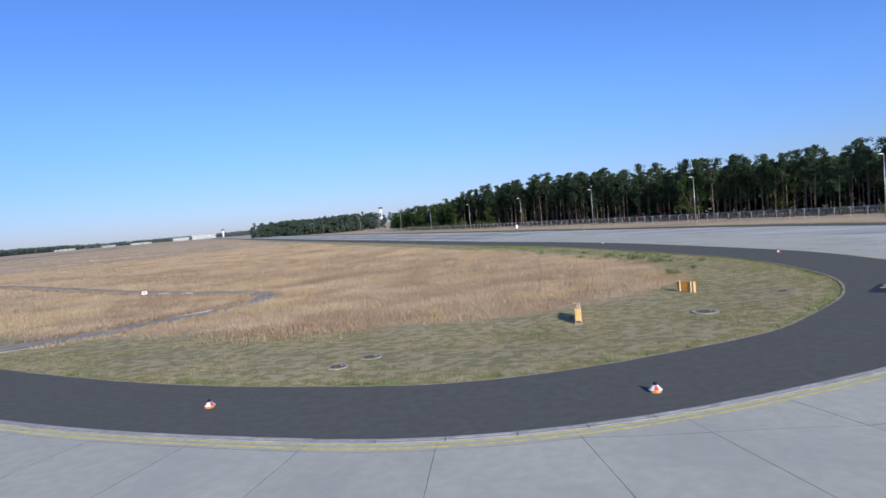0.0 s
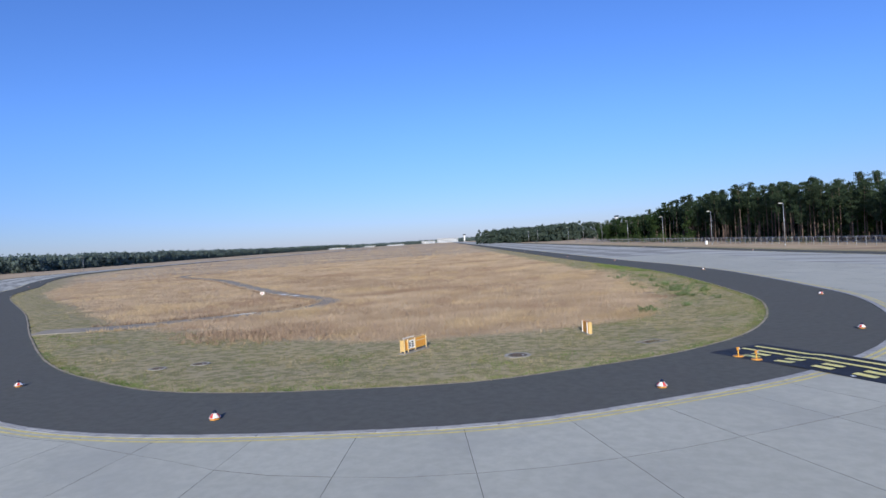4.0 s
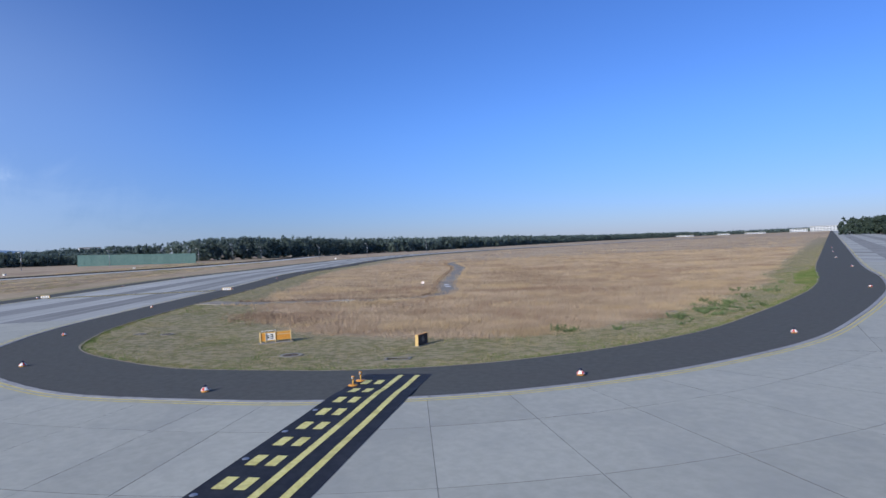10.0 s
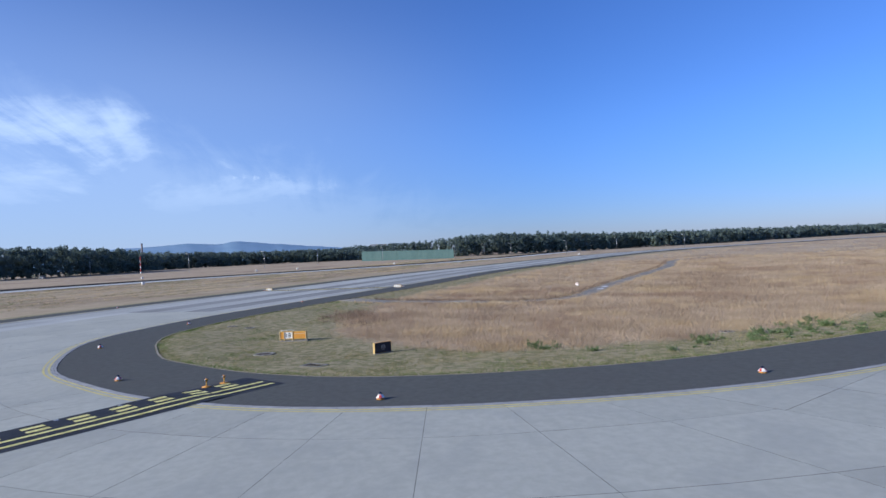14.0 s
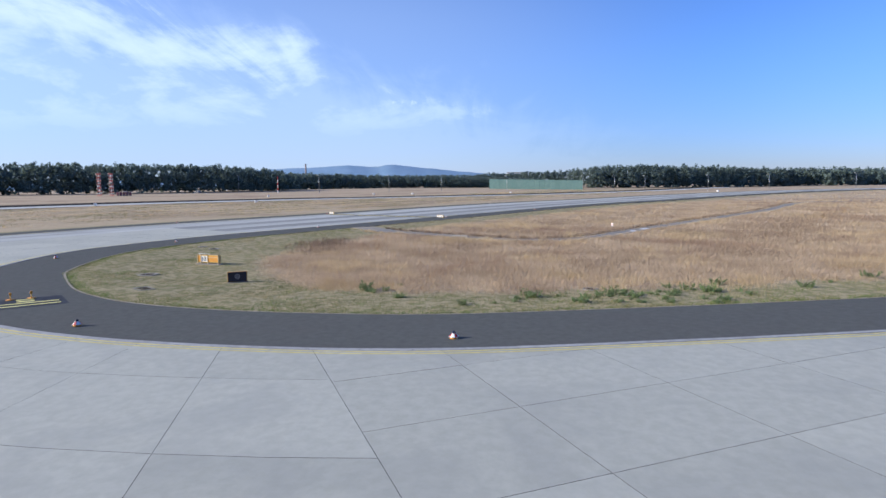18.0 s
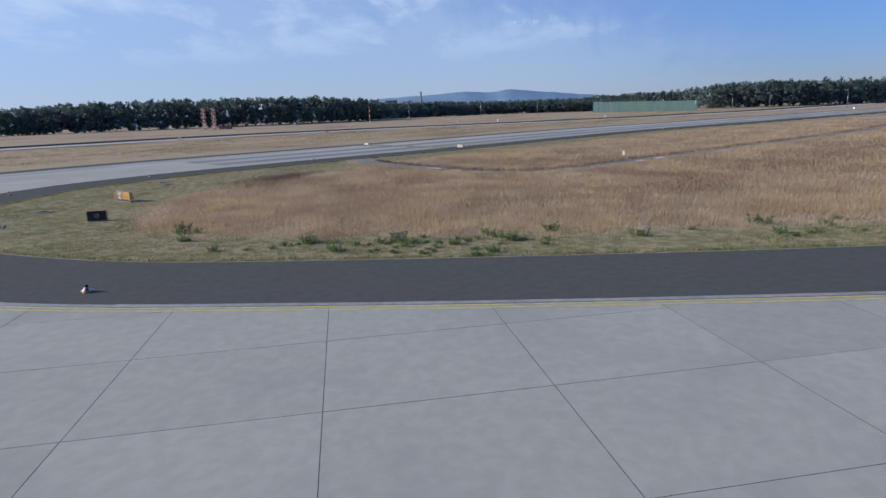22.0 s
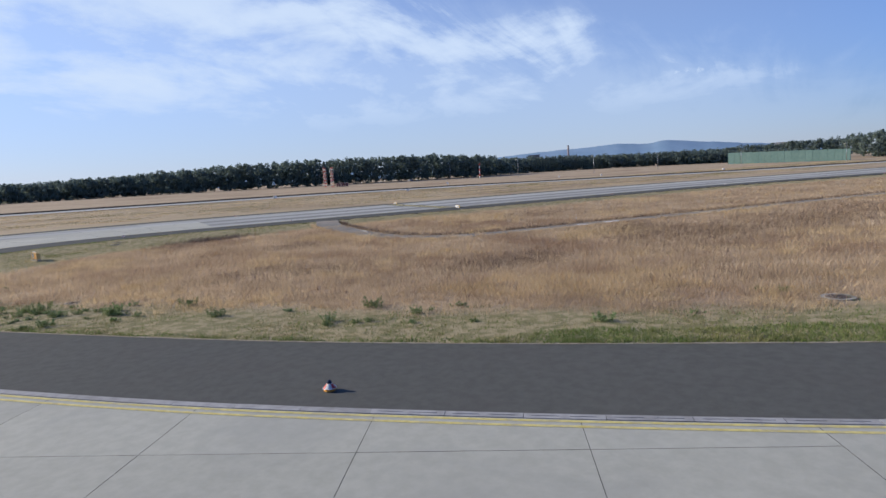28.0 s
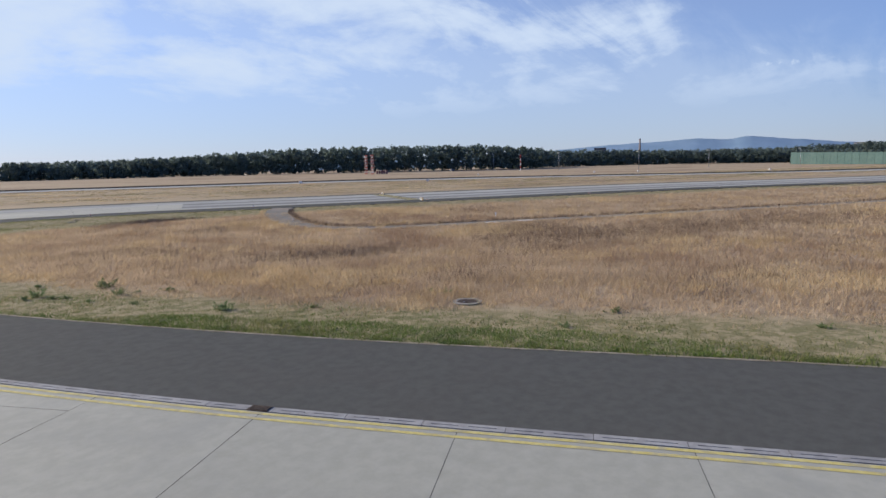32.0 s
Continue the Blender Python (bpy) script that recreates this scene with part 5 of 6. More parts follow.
def tapered(bm, pts, radii, seg=7):
    rings = []
    for p, r in zip(pts, radii):
        rings.append([bm.verts.new((p[0] + r * math.cos(2 * math.pi * k / seg), p[1] + r * math.sin(2 * math.pi * k / seg), p[2])) for k in range(seg)])
    for r0, r1 in zip(rings, rings[1:]):
        for k in range(seg):
            bm.faces.new((r0[k], r0[(k + 1) % seg], r1[(k + 1) % seg], r1[k]))
    bm.faces.new(rings[-1])


def pine(seed, h, start, spread, clumps):
    """Bare trunk, limbs, and flat tufts of needles in the upper part."""
    rnd = random.Random(seed)
    m = empty("pine_tree", (0, 0, 0))
    b = bmesh.new()
    bend = (rnd.uniform(-0.5, 0.5), rnd.uniform(-0.5, 0.5))
    pts = [(bend[0] * t * t, bend[1] * t * t, h * t - 0.4 * (t == 0)) for t in (0, 0.25, 0.5, 0.75, 0.97)]
    tapered(b, pts, [0.19, 0.16, 0.12, 0.075, 0.03])
    centres, radii = [], []
    for i in range(clumps):
        t = start + (1 - start) * (i + rnd.random()) / clumps
        k = (1 - t) / (1 - start)
        reach = spread * (0.35 + 0.65 * math.sin(math.pi * min(1, k * 0.8 + 0.15))) * rnd.uniform(0.5, 1.1)
        a = rnd.uniform(0, 2 * math.pi)
        base = Vector((bend[0] * t * t, bend[1] * t * t, h * t))
        tip = base + Vector((reach * math.cos(a), reach * math.sin(a), reach * rnd.uniform(0.05, 0.35)))
        if i % 2 == 0:
            tapered(b, [base, base.lerp(tip, 0.5), tip], [0.06, 0.04, 0.015], 4)
        centres.append(tip)
        radii.append(rnd.uniform(0.75, 1.35))
        centres.append(base.lerp(tip, 0.5))
        radii.append(rnd.uniform(0.65, 1.0))
    for i in range(4):
        t = rnd.uniform(0.3, start)
        a = rnd.uniform(0, 6.28)
        tapered(b, [(bend[0] * t * t, bend[1] * t * t, h * t), (1.2 * math.cos(a), 1.2 * math.sin(a), h * t + 0.2)], [0.05, 0.01], 4)
    part("trunk", b, M["bark"], m, "bare reddish brown trunk")
    v, f = leaf_cloud(centres, radii, 30, 0.25, 0.66)
    bulk_object("crown", v, f, M["needles"], m)
    return tagged(m, "tall pine with a bare trunk and dark needle crown", "pine tree", "pine wood behind the fence")


def broadleaf(seed, h, spread, name="deciduous_tree", mat="leaves", label="rounded green leafy tree at the edge of the wood", low=0.15, per=26):
    rnd = random.Random(seed)
    m = empty(name, (0, 0, 0))
    b = bmesh.new()
    tapered(b, [(0, 0, -0.3), (0.1, 0, h * 0.3), (0.1, 0.2, h * 0.85)], [0.3 * h / 14, 0.22 * h / 14, 0.05])
    centres, radii = [], []
    for i in range(46):
        t = low + (0.95 - low) * rnd.random() ** 0.8
        k = math.sqrt(max(0.05, 1 - ((t - 0.5) / 0.55) ** 2))
        a, r = rnd.uniform(0, 6.283), spread * k * rnd.uniform(0.35, 1.0)
        c = Vector((r * math.cos(a), r * math.sin(a), h * t))
        centres.append(c)
        radii.append(h * rnd.uniform(0.07, 0.12))
        if i % 5 == 0:
            tapered(b, [(0.1, 0, h * 0.3), c * 0.6 + Vector((0, 0, h * 0.12)), c], [0.1, 0.06, 0.02], 5)
    part("trunk", b, M["bark"], m)
    v, f = leaf_cloud(centres, radii, int(per * 1.7), 0.022 * h + 0.015, 0.8)
    bulk_object("crown", v, f, M[mat], m)
    return tagged(m, label, name.replace("_", " "))


pines = [pine(1, 20, 0.52, 2.6, 30), pine(2, 21, 0.60, 2.2, 26), pine(3, 19, 0.45, 2.9, 34), pine(4, 22, 0.64, 2.4, 26), pine(5, 17, 0.40, 2.8, 32)]
broad = [broadleaf(11, 15, 4.5), broadleaf(12, 13, 4.2), broadleaf(13, 17, 5.0)]
for o in broad:
    o["group"] = "broadleaf trees of the wood"
used = set()


def plant(pool, x, y, k, turn):
    ob = pool[rng.randrange(len(pool))]
    m = pose(x, y, ground_at(x, y) - 0.15, 0, 0, turn) @ Matrix.Diagonal((k, k, k, 1))
    if ob.name in used:
        copy_thing(ob, m)
    else:
        used.add(ob.name)
        ob.matrix_basis = m


def wood_height(along):
    return float(np.interp(along, [40, 110, 150, 200, 235, 270, 310, 370, 400], [0.79, 0.85, 0.95, 1.05, 1.06, 1.0, 0.90, 0.80, 0.66]))


rng = random.Random(21)
for row, off in enumerate((125, 130, 135.5, 142)):
    a = 52 + row * 1.3
    while a < 398:
        o, al = off + rng.uniform(-1.8, 1.8), a + rng.uniform(-1.2, 1.2)
        x, y = row_at(o, al)
        pool = broad if (al > 268 and rng.random() < 0.75) or rng.random() < 0.06 else pines
        k = wood_height(al) * rng.uniform(0.88, 1.08) * (1.0 if pool is broad and al < 300 else 1.0)
        plant(pool, x, y, k, rng.uniform(0, 360))
        a += (2.9, 3.3, 3.9, 4.6)[row] * (1.45 if al > 268 else 1.0)

# young growth under and before the wood
bushes = [broadleaf(31, 2.6, 1.7, "bush", "bush", "light green bush before the wood", 0.05, 20), broadleaf(32, 3.2, 2.0, "bush", "bush", "light green bush before the wood", 0.05, 20)]
for o in bushes:
    o["group"] = "bushes before the wood"
for i in range(46):
    al = 225 + 120 * rng.random() ** 0.8
    x, y = row_at(rng.uniform(117, 123), al)
    plant(bushes, x, y, rng.uniform(0.6, 1.3), rng.uniform(0, 360))
for i in range(26):
    al = rng.uniform(60, 225)
    x, y = row_at(rng.uniform(119, 124), al)
    plant(bushes, x, y, rng.uniform(0.35, 0.7), rng.uniform(0, 360))


def leaf_shell(centres, radii, per, size, squash):
    """Sprays lying on the outer skin of clumps, facing outwards with some disorder."""
    c = np.repeat(np.asarray(centres, float), per, 0)
    r = np.repeat(np.asarray(radii, float), per)[:, None]
    d = arr.normal(size=c.shape)
    d /= np.linalg.norm(d, axis=1)[:, None]
    p = c + d * r * (0.35 + 0.67 * arr.random((len(c), 1))) * np.array([1, 1, squash])
    s = size * (0.55 + 0.9 * arr.random((len(c), 1)))
    face = d + 0.55 * arr.normal(size=c.shape) + np.array([0, 0, 0.35])
    a = np.cross(face, arr.normal(size=c.shape))
    a /= np.linalg.norm(a, axis=1)[:, None] + 1e-9
    b = np.cross(a, face)
    b /= np.linalg.norm(b, axis=1)[:, None] + 1e-9
    v = np.stack([p - a * s, p + a * s * 0.6 + b * s * 0.7, p + a * s * 0.5 - b * s * 0.7], 1).reshape(-1, 3)
    return v, np.arange(len(v)).reshape(-1, 3)


def far_wood(name, line, height, depth, rows, per, size, label, mat=None, gap=5.0, profile=(1, 1)):
    """A belt of trees along a line of the plan: each a crown of clumps, wide below and narrow above, of uneven height."""
    pts = catmull(line, gap)
    nrm = np.gradient(pts, axis=0)
    nrm = np.stack([nrm[:, 1], -nrm[:, 0]], -1) / (np.hypot(nrm[:, 0], nrm[:, 1])[:, None] + 1e-9)
    centres, radii = [], []
    for r in range(rows):
        for j, (p, n_) in enumerate(zip(pts, nrm)):
            q = p + n_ * (depth * r / max(1, rows - 1)) + arr.normal(size=2) * gap * 0.35
            h = height * float(np.interp(j / len(pts), np.linspace(0, 1, len(profile)), profile)) * (0.91 + 0.09 * arr.random()) * (1 + 0.10 * noise.noise((q[0] * 0.012, q[1] * 0.012, 0)))
            z0 = ground_at(q[0], q[1])
            w = gap * (1.05 + 0.35 * arr.random())
            for _ in range(30):
                d = arr.normal(size=3)
                d /= np.linalg.norm(d)
                k = 0.75 + 0.3 * arr.random()
                if d[2] < 0.15:
                    d[:2] /= np.hypot(d[0], d[1]) + 1e-9
                centres.append((q[0] + d[0] * w * k, q[1] + d[1] * w * k, z0 + h * (0.50 + 0.46 * d[2] * k)))
                radii.append(gap * (0.26 + 0.16 * arr.random()))
    v, f = leaf_shell(centres, radii, per, size, 1.0)
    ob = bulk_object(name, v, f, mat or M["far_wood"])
    return tagged(ob, label, "wood", kind="stuff")


far_wood("woodland", [row_at(150, 45), row_at(151, 140), row_at(151, 240), row_at(146, 350)], 14.0, 16, 3, 16, 0.85, "dense dark interior of the pine wood", M["needles"], gap=5.0)
far_wood("woodland", [(-190, 720), (-150, 690), (-100, 640), (-62, 600)], 17.8, 40, 3, 24, 0.85, "distant dark green wood beside the north arm", M["north_wood"], gap=5.5)


def polar(az, dist, ox=44.0, oy=86.0):
    a = radians(az)
    return (ox - math.sin(a) * dist, oy + math.cos(a) * dist)


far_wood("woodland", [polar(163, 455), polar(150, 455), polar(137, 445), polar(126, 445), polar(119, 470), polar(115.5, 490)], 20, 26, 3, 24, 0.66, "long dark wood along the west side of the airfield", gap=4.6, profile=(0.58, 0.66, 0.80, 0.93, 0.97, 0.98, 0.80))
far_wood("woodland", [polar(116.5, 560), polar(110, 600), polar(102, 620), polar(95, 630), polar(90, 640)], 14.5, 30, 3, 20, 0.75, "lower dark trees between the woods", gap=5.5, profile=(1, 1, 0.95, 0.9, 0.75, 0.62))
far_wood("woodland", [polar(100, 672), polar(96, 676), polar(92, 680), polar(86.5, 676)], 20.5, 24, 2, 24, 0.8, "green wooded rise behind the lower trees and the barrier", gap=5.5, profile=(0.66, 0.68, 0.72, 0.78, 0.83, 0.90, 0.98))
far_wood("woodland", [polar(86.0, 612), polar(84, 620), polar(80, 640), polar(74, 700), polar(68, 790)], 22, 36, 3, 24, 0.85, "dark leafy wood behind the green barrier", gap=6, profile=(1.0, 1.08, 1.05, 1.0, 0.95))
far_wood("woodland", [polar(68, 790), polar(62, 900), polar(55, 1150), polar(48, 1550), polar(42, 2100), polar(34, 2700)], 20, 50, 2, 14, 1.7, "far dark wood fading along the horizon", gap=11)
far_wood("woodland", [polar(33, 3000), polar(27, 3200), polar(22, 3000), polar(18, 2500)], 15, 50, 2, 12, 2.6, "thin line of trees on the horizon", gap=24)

# ---- grass, weeds ----
M["tall_grass"] = leafy(material("tall_dry_grass", (0.47, 0.355, 0.232), (0.67, 0.53, 0.36), scale=0.16, rough=0.9, stain=(0.37, 0.25, 0.165), stain_scale=0.05, stain_amount=0.8, island=0.13, spec=0.1), 0.45)
M["straw"] = leafy(material("straw_grass", (0.58, 0.44, 0.26), (0.70, 0.555, 0.35), scale=0.3, rough=0.9, stain=(0.42, 0.30, 0.17), stain_scale=0.07, stain_amount=0.6, island=0.13, spec=0.1), 0.45)
M["short_grass"] = leafy(material("short_grass", (0.215, 0.215, 0.09), (0.50, 0.41, 0.235), scale=1.6, rough=0.9, stain=(0.17, 0.19, 0.075), stain_scale=0.18, stain_amount=0.6, island=0.25, spec=0.1), 0.35)
M["green_grass"] = leafy(material("green_verge_grass", (0.12, 0.19, 0.05), (0.24, 0.29, 0.095), scale=0.6, rough=0.9, stain=(0.33, 0.27, 0.13), stain_scale=0.12, stain_amount=0.6, island=0.25, spec=0.1), 0.35)
# brown of dead weeds, also painted shade for the road's far rim
M["dead_weed_shade"] = material("dead_weed_and_rim_shade", (0.22, 0.155, 0.105), (0.33, 0.24, 0.16), scale=0.6, rough=0.95, island=0.3)


def verge_width(x, y):
    return 6.5 + 9.0 * np.exp(-(((x - 2) / 26) ** 2 + ((y - 34) / 16) ** 2))


def island_points(n, x0, x1, y0, y1):
    x, y = arr.uniform(x0, x1, n), arr.uniform(y0, y1, n)
    d = paved_distance(x, y) - (WIDTH / 2 + SHOULDER)
    i = np.array([np.argmin((edge[::3, 0] - a) ** 2 + (edge[::3, 1] - c) ** 2) for a, c in zip(x, y)]) * 3
    inside = ((x - edge[i, 0]) * edge_out[i, 0] + (y - edge[i, 1]) * edge_out[i, 1]) < 0
    r = np.min([(x - a) ** 2 + (y - c) ** 2 for a, c in road_line[::2]], axis=0)
    keep = inside & (d > 0.02) & (r > 6.5)
    return x[keep], y[keep], d[keep]


def blades(x, y, height, width, per, spread, lean=0.35):
    """Three-cornered blades in tufts at the given places."""
    n = len(x)
    z = ground_height(x, y) - 0.05
    c = np.repeat(np.stack([x, y, z], -1), per, 0)
    height, width = np.broadcast_to(height, (n,)), np.repeat(np.broadcast_to(width, (n,)), per)
    h = np.repeat(height * (0.65 + 0.6 * arr.random(n)), per) * (0.6 + 0.5 * arr.random(n * per))
    a = arr.uniform(0, 2 * np.pi, n * per)
    r = spread * np.sqrt(arr.random(n * per))
    base = c + np.stack([r * np.cos(a), r * np.sin(a), 0 * r], -1)
    t = arr.uniform(0, 2 * np.pi, n * per)
    side = np.stack([np.cos(t), np.sin(t), 0 * t], -1) * (width * (0.6 + 0.8 * arr.random(n * per)))[:, None] / 2
    tip = base + np.stack([np.cos(a) * h * lean * arr.random(n * per), np.sin(a) * h * lean * arr.random(n * per), h], -1)
    v = np.stack([base - side, base + side, tip], 1).reshape(-1, 3)
    return v, np.arange(len(v)).reshape(-1, 3)


def lay(name, sets, mat, label):
    vs, fs, k = [], [], 0
    for v, f in sets:
        vs.append(v)
        fs.append(f + k)
        k += len(v)
    ob = bulk_object(name, np.concatenate(vs), np.concatenate(fs), mat)
    return tagged(ob, label, "grass", kind="stuff")


# tall dry grass: dense near the bend, thinner and coarser farther out
def scattered(n, cx, cy, r0, r1):
    """Places in the island, the closer to (cx, cy) the denser, with their distance from it."""
    r = r0 * (r1 / r0) ** arr.random(n)
    a = arr.uniform(0, 2 * np.pi, n)
    x, y = cx + r * np.cos(a), cy + r * np.sin(a)
    d = paved_distance(x, y) - (WIDTH / 2 + SHOULDER)
    best, idx = np.full(n, 1e9), np.zeros(n, int)
    for i in range(0, len(edge), 3):
        q = (x - edge[i, 0]) ** 2 + (y - edge[i, 1]) ** 2
        idx = np.where(q < best, i, idx)
        best = np.minimum(best, q)
    inside = ((x - edge[idx, 0]) * edge_out[idx, 0] + (y - edge[idx, 1]) * edge_out[idx, 1]) < 0
    rr = np.full(n, 1e9)
    for p in road_line[::2]:
        rr = np.minimum(rr, (x - p[0]) ** 2 + (y - p[1]) ** 2)
    keep = inside & (d > 0.05) & (rr > 2.7) & ((x - 5.7) ** 2 + (y - 104.0) ** 2 > 0.7)
    return x[keep], y[keep], d[keep], r[keep]


def wavy(x, y, k, z):
    return np.array([noise.noise((a * k, c * k, z)) for a, c in zip(x, y)])


tall_sets, straw_sets, short_sets = [], [], []
for cx, cy, n in ((44, 44, 300000), (36, 104, 330000), (14, 10, 130000)):
    x, y, d, r = scattered(n, cx, cy, 12, 200)
    w = verge_width(x, y) + 2.2 * wavy(x, y, 0.22, 1.0) + arr.normal(size=len(x)) * 0.7
    tall = d > w
    size = np.clip(0.00075 * r, 0.016, 0.12)
    patch = wavy(x, y, 0.09, 7.0) + 0.5 * wavy(x, y, 0.4, 2.0)
    high = 0.40 * (0.75 + 0.5 * np.clip((d - w) / 6, 0, 1)) * (1 + 0.35 * patch)
    pale = tall & (patch > 0.26)
    rest = tall & ~pale
    tall_sets.append(blades(x[rest], y[rest], high[rest], size[rest], 6, 0.30, 1.25))
    straw_sets.append(blades(x[pale], y[pale], high[pale], size[pale], 6, 0.30, 1.25))
    low = ~tall
    short_sets.append(blades(x[low], y[low], 0.13 + 0 * x[low], size[low], 5, 0.25, 1.2))
# coarse tufts far out, towards the horizon
x, y, d, r = scattered(120000, 30, 60, 170, 900)
patch = wavy(x, y, 0.03, 7.0) + 0.6 * wavy(x, y, 0.11, 2.0)
far_ok = (d > 7) & (patch > -0.25)
pale = far_ok & (patch > 0.2)
rest = far_ok & ~pale
for sel, sets in ((rest, tall_sets), (pale, straw_sets)):
    sets.append(blades(x[sel], y[sel], 0.38 + 0.12 * patch[sel], 0.0011 * r[sel], 3, 0.9, 1.2))
# thin grass on the strip between the west arm and the runway
al, ac = arr.uniform(-40, 420, 52000), arr.uniform(44, 118, 52000)
x, y = ARM_D[0] * al + ARM_N[0] * ac, ARM_D[1] * al + ARM_N[1] * ac
streaks = wavy(al, ac * 5, 0.035, 3.0) + 0.5 * wavy(al, ac * 3, 0.12, 8.0)
keep = (paved_distance(x, y) > WIDTH / 2 + SHOULDER + 0.5) & (np.abs(streaks) > 0.14)
x, y, streaks = x[keep], y[keep], streaks[keep]
pale = streaks > 0
straw_sets.append(blades(x[pale], y[pale], 0.22 + 0.25 * streaks[pale], 0.14, 3, 0.6, 0.8))
short_sets.append(blades(x[~pale], y[~pale], 0.22 - 0.2 * streaks[~pale], 0.14, 3, 0.6, 0.8))
# the dense grass that stands along both rims of the service road; the far rim is coloured dark for its shaded face
rim_shaded, rim_pale = [], []
stretch_ = (road_line[:, 0] > -125) & (road_line[:, 0] < -19) & (road_line[:, 1] > 40) & (road_line[:, 1] < 145)
for side, sets in ((1.95, rim_shaded), (-1.95, rim_pale)):
    base = np.repeat(road_line[stretch_], 14, 0) + np.repeat(rd[stretch_], 14, 0) * arr.uniform(-0.8, 0.8, (14 * int(stretch_.sum()), 1))
    nrm = np.repeat(np.stack([-rd[stretch_][:, 1], rd[stretch_][:, 0]], -1), 14, 0)
    base = base + nrm * (side + np.sign(side) * 0.5 * arr.random((len(base), 1)))
    sets.append(blades(base[:, 0], base[:, 1], 0.52 if side > 0 else 0.42, 0.07, 7, 0.22, 0.5))
straw_sets += rim_pale
lay("tall_grass", tall_sets, M["tall_grass"], "tall brown dry grass covering the airfield")
lay("straw_grass", straw_sets, M["straw"], "patches of pale straw coloured tall grass")
lay("short_grass", short_sets, M["short_grass"], "short mown grass, olive and straw coloured, by the asphalt")
x2, y2, d2 = island_points(40000, -30, 28, 20, 132)
lush = (d2 < 3.0 + 3.2 * np.exp(-((y2 - 100) / 12) ** 2) + 1.5 * np.array([noise.noise((a * 0.2, c * 0.2, 4.0)) for a, c in zip(x2, y2)])) & (arr.random(len(x2)) < 0.75)
x3, y3, d3 = island_points(90000, -20, 28, 22, 130)
fringe = d3 < 0.7
x5, y5, d5 = island_points(36000, -2, 20, 92, 120)
green_strip = d5 < 2.6 + 1.0 * wavy(x5, y5, 0.3, 6.0) - 0.008 * (y5 - 106) ** 2
lay("green_grass", [blades(x5[green_strip], y5[green_strip], 0.17, 0.03, 6, 0.2, 0.8), blades(x2[lush], y2[lush], 0.14, 0.035, 6, 0.22, 0.8), blades(x3[fringe], y3[fringe], 0.17, 0.035, 7, 0.2, 0.9)], M["green_grass"], "greener grass fringe along the asphalt edge")

# clumps of greener and of bleached grass in the mown verge
x4, y4, d4 = island_points(26000, -28, 28, 20, 132)
w4 = verge_width(x4, y4) + 1.5
n4 = wavy(x4, y4, 0.33, 11.0) + 0.6 * wavy(x4, y4, 1.1, 14.0)
g4, p4 = (d4 < w4) & (n4 > 0.2), (d4 < w4 + 1) & (n4 < -0.24)
lay("green_clumps", [blades(x4[g4], y4[g4], 0.12 + 0.10 * n4[g4], 0.03, 8, 0.26, 1.0)], M["green_grass"], "clumps of greener grass in the mown verge")
lay("bleached_grass", [blades(x4[p4], y4[p4], 0.09, 0.03, 7, 0.3, 2.5)], M["straw"], "bleached thatch lying in the mown verge")
# dead weed patches, together with the darkened far rim of the service road
dead = list(rim_shaded)
for cx, cy, n, r in ((-9, 38.5, 260, 3.2), (-12.5, 39.5, 160, 2.5), (-34, 98, 500, 6), (-3, 41, 120, 2.5), (-22, 88, 220, 3.5), (4, 71, 160, 3), (-6, 84, 200, 3.4), (-48, 66, 200, 4), (-9, 55, 150, 3), (-60, 120, 500, 7), (0, 80, 260, 5), (7, 67, 160, 3.5), (-27, 94, 1100, 6), (-31, 86, 500, 4), (-42, 103, 900, 6.5), (-53, 110, 700, 7), (-6, 83, 260, 4), (-56, 166, 300, 8), (-20, 128, 200, 5), (-48, 140, 240, 6), (-10, 112, 160, 4), (-70, 190, 300, 9), (-100, 230, 300, 11), (-30, 160, 220, 6), (-15, 95, 160, 4), (-80, 150, 240, 7), (-55, 215, 260, 9), (-2, 98, 140, 3.5)):
    q = arr.normal(size=(n, 2)) * r * 0.5
    dead.append(blades(cx + q[:, 0] * 1.6, cy + q[:, 1], 0.50, 0.05, 6, 0.3, 0.7))
lay("dead_weeds", dead, M["dead_weed_shade"], "patches of dark brown dead weeds, and road rim grass darkened as shade")


def weed(seed, h, spread):
    rnd = random.Random(seed)
    m = empty("weed", (0, 0, 0))
    b = bmesh.new()
    centres, radii = [], []
    for i in range(13):
        a, k = rnd.uniform(0, 6.283), rnd.uniform(0.1, 1.0)
        top = Vector((spread * k * math.cos(a), spread * k * math.sin(a), h * rnd.uniform(0.35, 1.05)))
        foot = Vector((0.6 * top.x + rnd.uniform(-0.08, 0.08), 0.6 * top.y + rnd.uniform(-0.08, 0.08), -0.05))
        tapered(b, [Vector((0, 0, -0.09)), foot, foot.lerp(top, 0.5), top], [0.012, 0.010, 0.008, 0.003], 4)
        for t in (0.2, 0.4, 0.58, 0.74, 0.88, 1.0):
            centres.append(foot.lerp(top, t))
            radii.append(rnd.uniform(0.05, 0.11))
    part("stem", b, M["green_grass"], m, "thin green stems")
    v, f = leaf_cloud(centres, radii, 6, 0.042, 0.9)
    bulk_object("leaves", v, f, M["weed_leaf"], m)
    return tagged(m, "tall leafy green weed at the edge of the dry grass", "weed", "weeds along the verge")


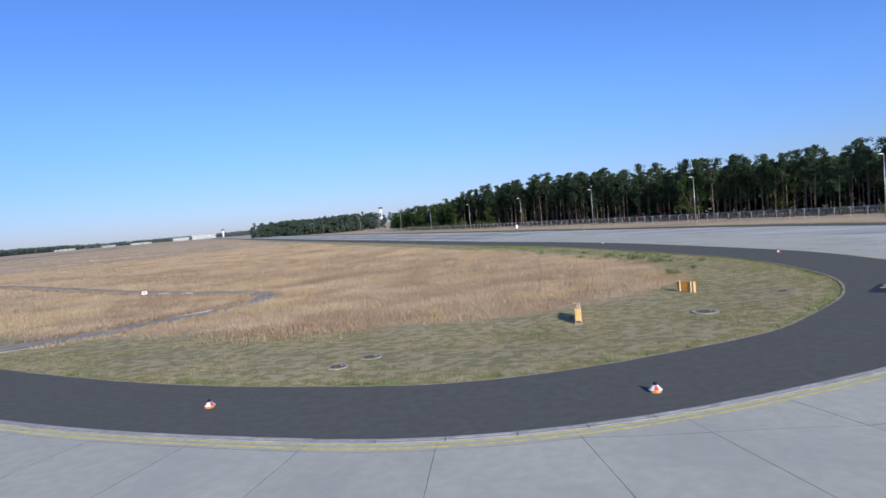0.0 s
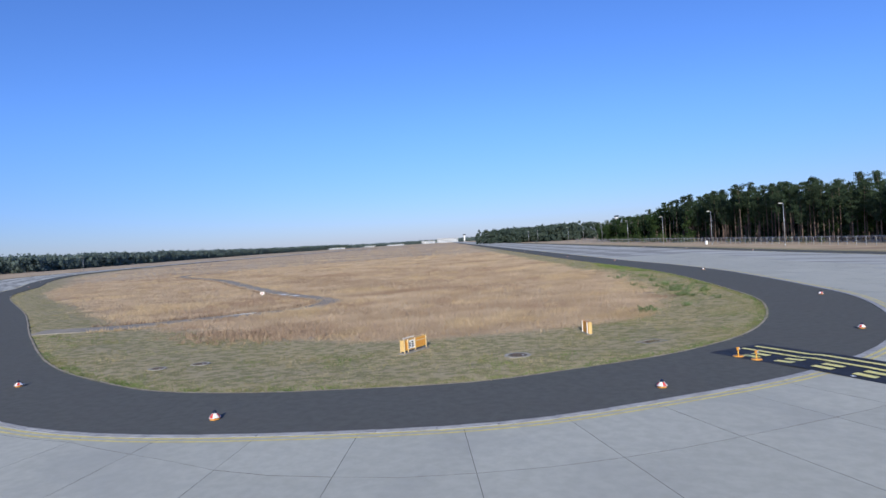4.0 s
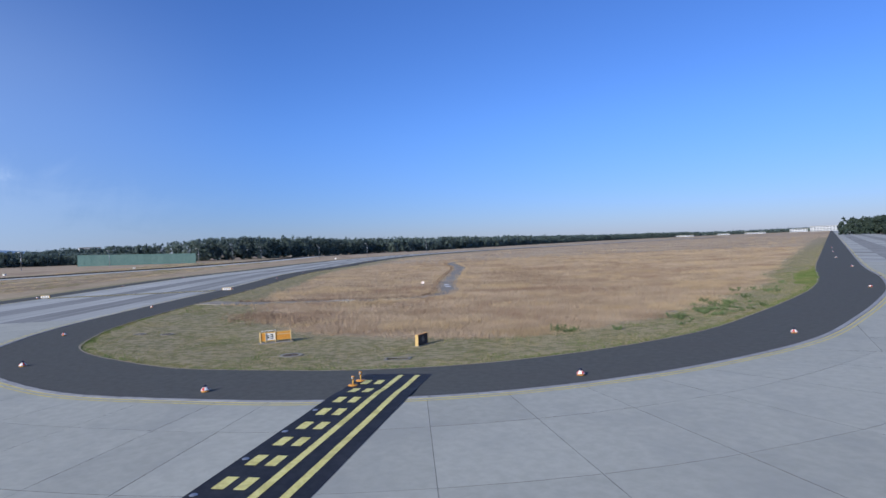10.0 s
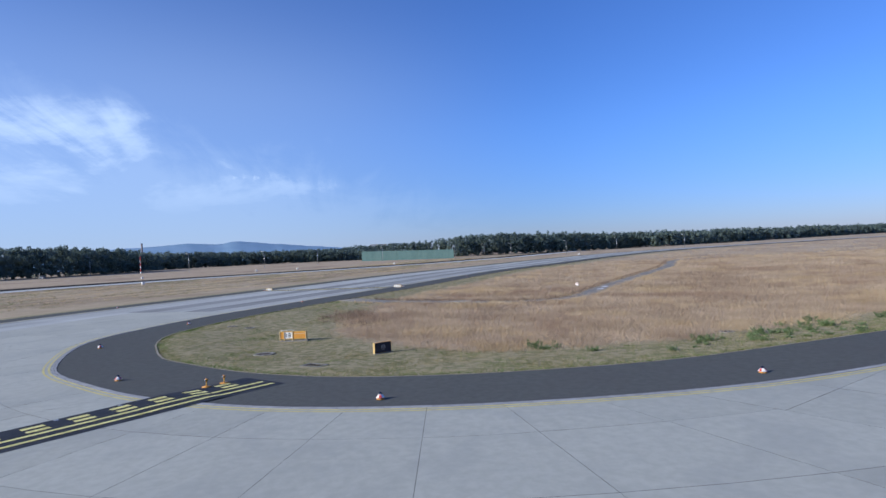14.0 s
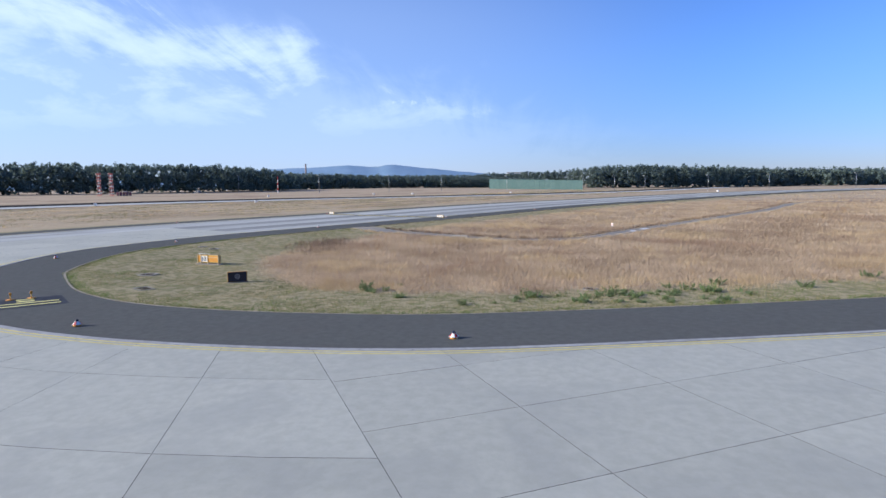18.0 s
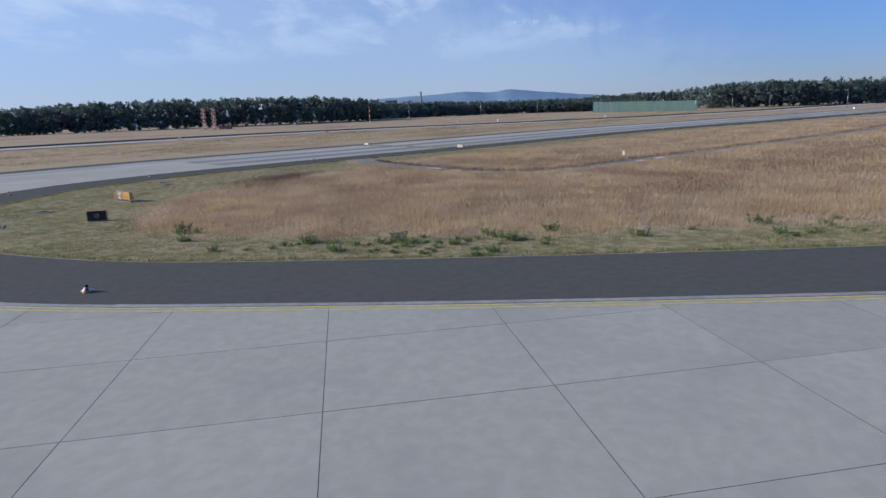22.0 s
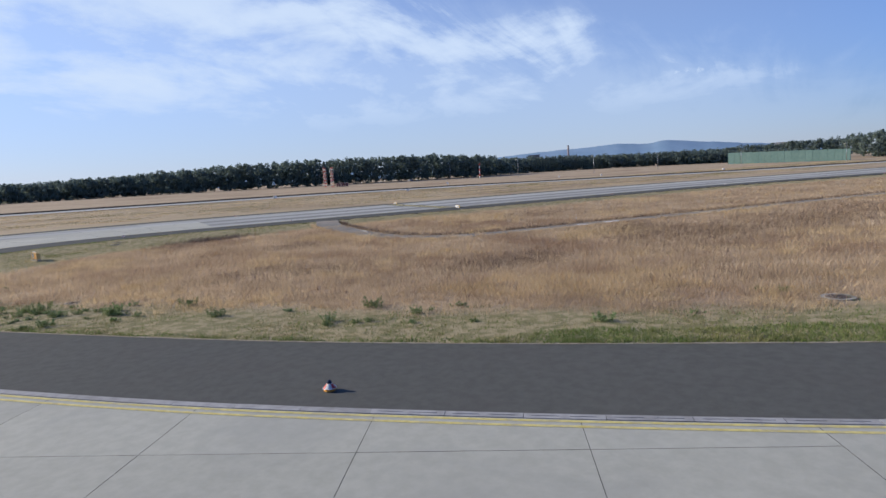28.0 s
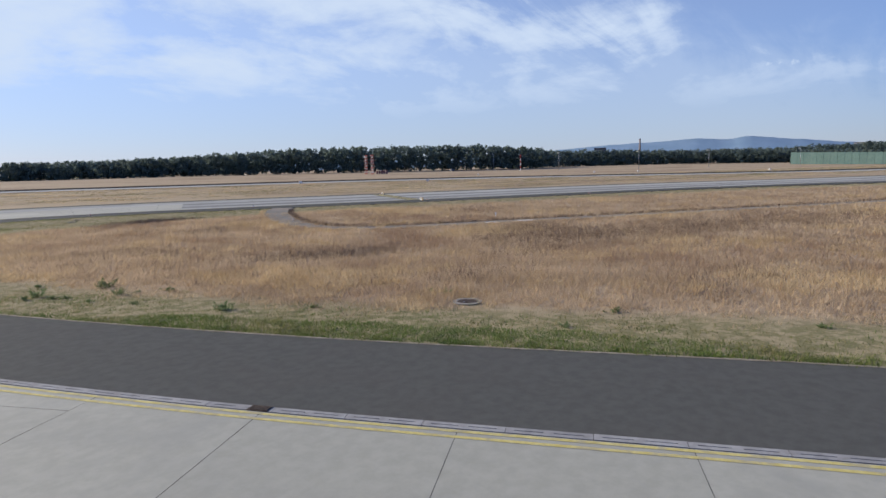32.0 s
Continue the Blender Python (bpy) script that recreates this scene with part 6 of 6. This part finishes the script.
M["weed_leaf"] = material("weed_leaf", (0.15, 0.21, 0.085), (0.27, 0.33, 0.145), scale=3, rough=0.85, each=0.2)
leafy(M["weed_leaf"], 0.35)
weeds = [weed(41, 0.56, 0.5), weed(42, 0.34, 0.66), weed(43, 0.42, 0.56)]
spots = [(19.5, 50.8, 1.3), (20.3, 51.4, 1.0), (22.6, 53.6, 0.8), (22.0, 61.0, 1.0), (21.3, 73.5, 0.9), (17.2, 85.7, 0.9), (13.9, 84.0, 1.2), (12.2, 88.1, 1.1), (18.2, 69.7, 1.2), (18.6, 77.8, 1.0), (16.2, 80.4, 0.8),
         (15.2, 90.6, 0.8), (13.4, 95.6, 0.9), (10.6, 98.6, 0.8), (7.4, 110, 0.8), (16.9, 73.2, 1.0), (3.5, 110.5, 1.0), (1.8, 118, 1.0)]
for cx, cy, n_ in ((20.8, 67.2, 6), (22.6, 67.9, 5), (18.3, 85.8, 2), (16.8, 88.4, 2), (19.3, 52.2, 5), (22.6, 52.3, 4), (21.1, 65.2, 6), (20.7, 69.3, 6), (20.2, 73.1, 6), (22.6, 61.5, 6), (22.1, 64.9, 4), (19.9, 71.6, 5),
                   (24.0, 60.2, 4), (23.6, 62.5, 4), (24.6, 57.6, 4), (16.4, 84.7, 3), (4.3, 101.6, 4), (13.9, 86.0, 4)):
    for _ in range((n_ + 1) // 2):
        spots.append((cx + rng.gauss(0, 0.75), cy + rng.gauss(0, 0.9), rng.uniform(0.5, 1.0), 1.0))
# a dense low patch of green weeds before the tall grass
for _ in range(26):
    spots.append((rng.uniform(20.9, 24.6), rng.uniform(63.5, 71.5), rng.uniform(0.45, 0.9)))
spots = [q for q in spots if math.hypot(q[0] - 19.2, q[1] - 64.9) > 2.0]
for i, (x, y, k, *tall_k) in enumerate(spots):
    ob = weeds[i % 3]
    m = pose(x, y, ground_at(x, y) + 0.01, 0, 0, i * 67) @ Matrix.Diagonal((k * 0.95, k * 0.95, k * (0.95 if tall_k else 0.75), 1))
    if i < 3:
        ob.matrix_basis = m
    else:
        copy_thing(ob, m)
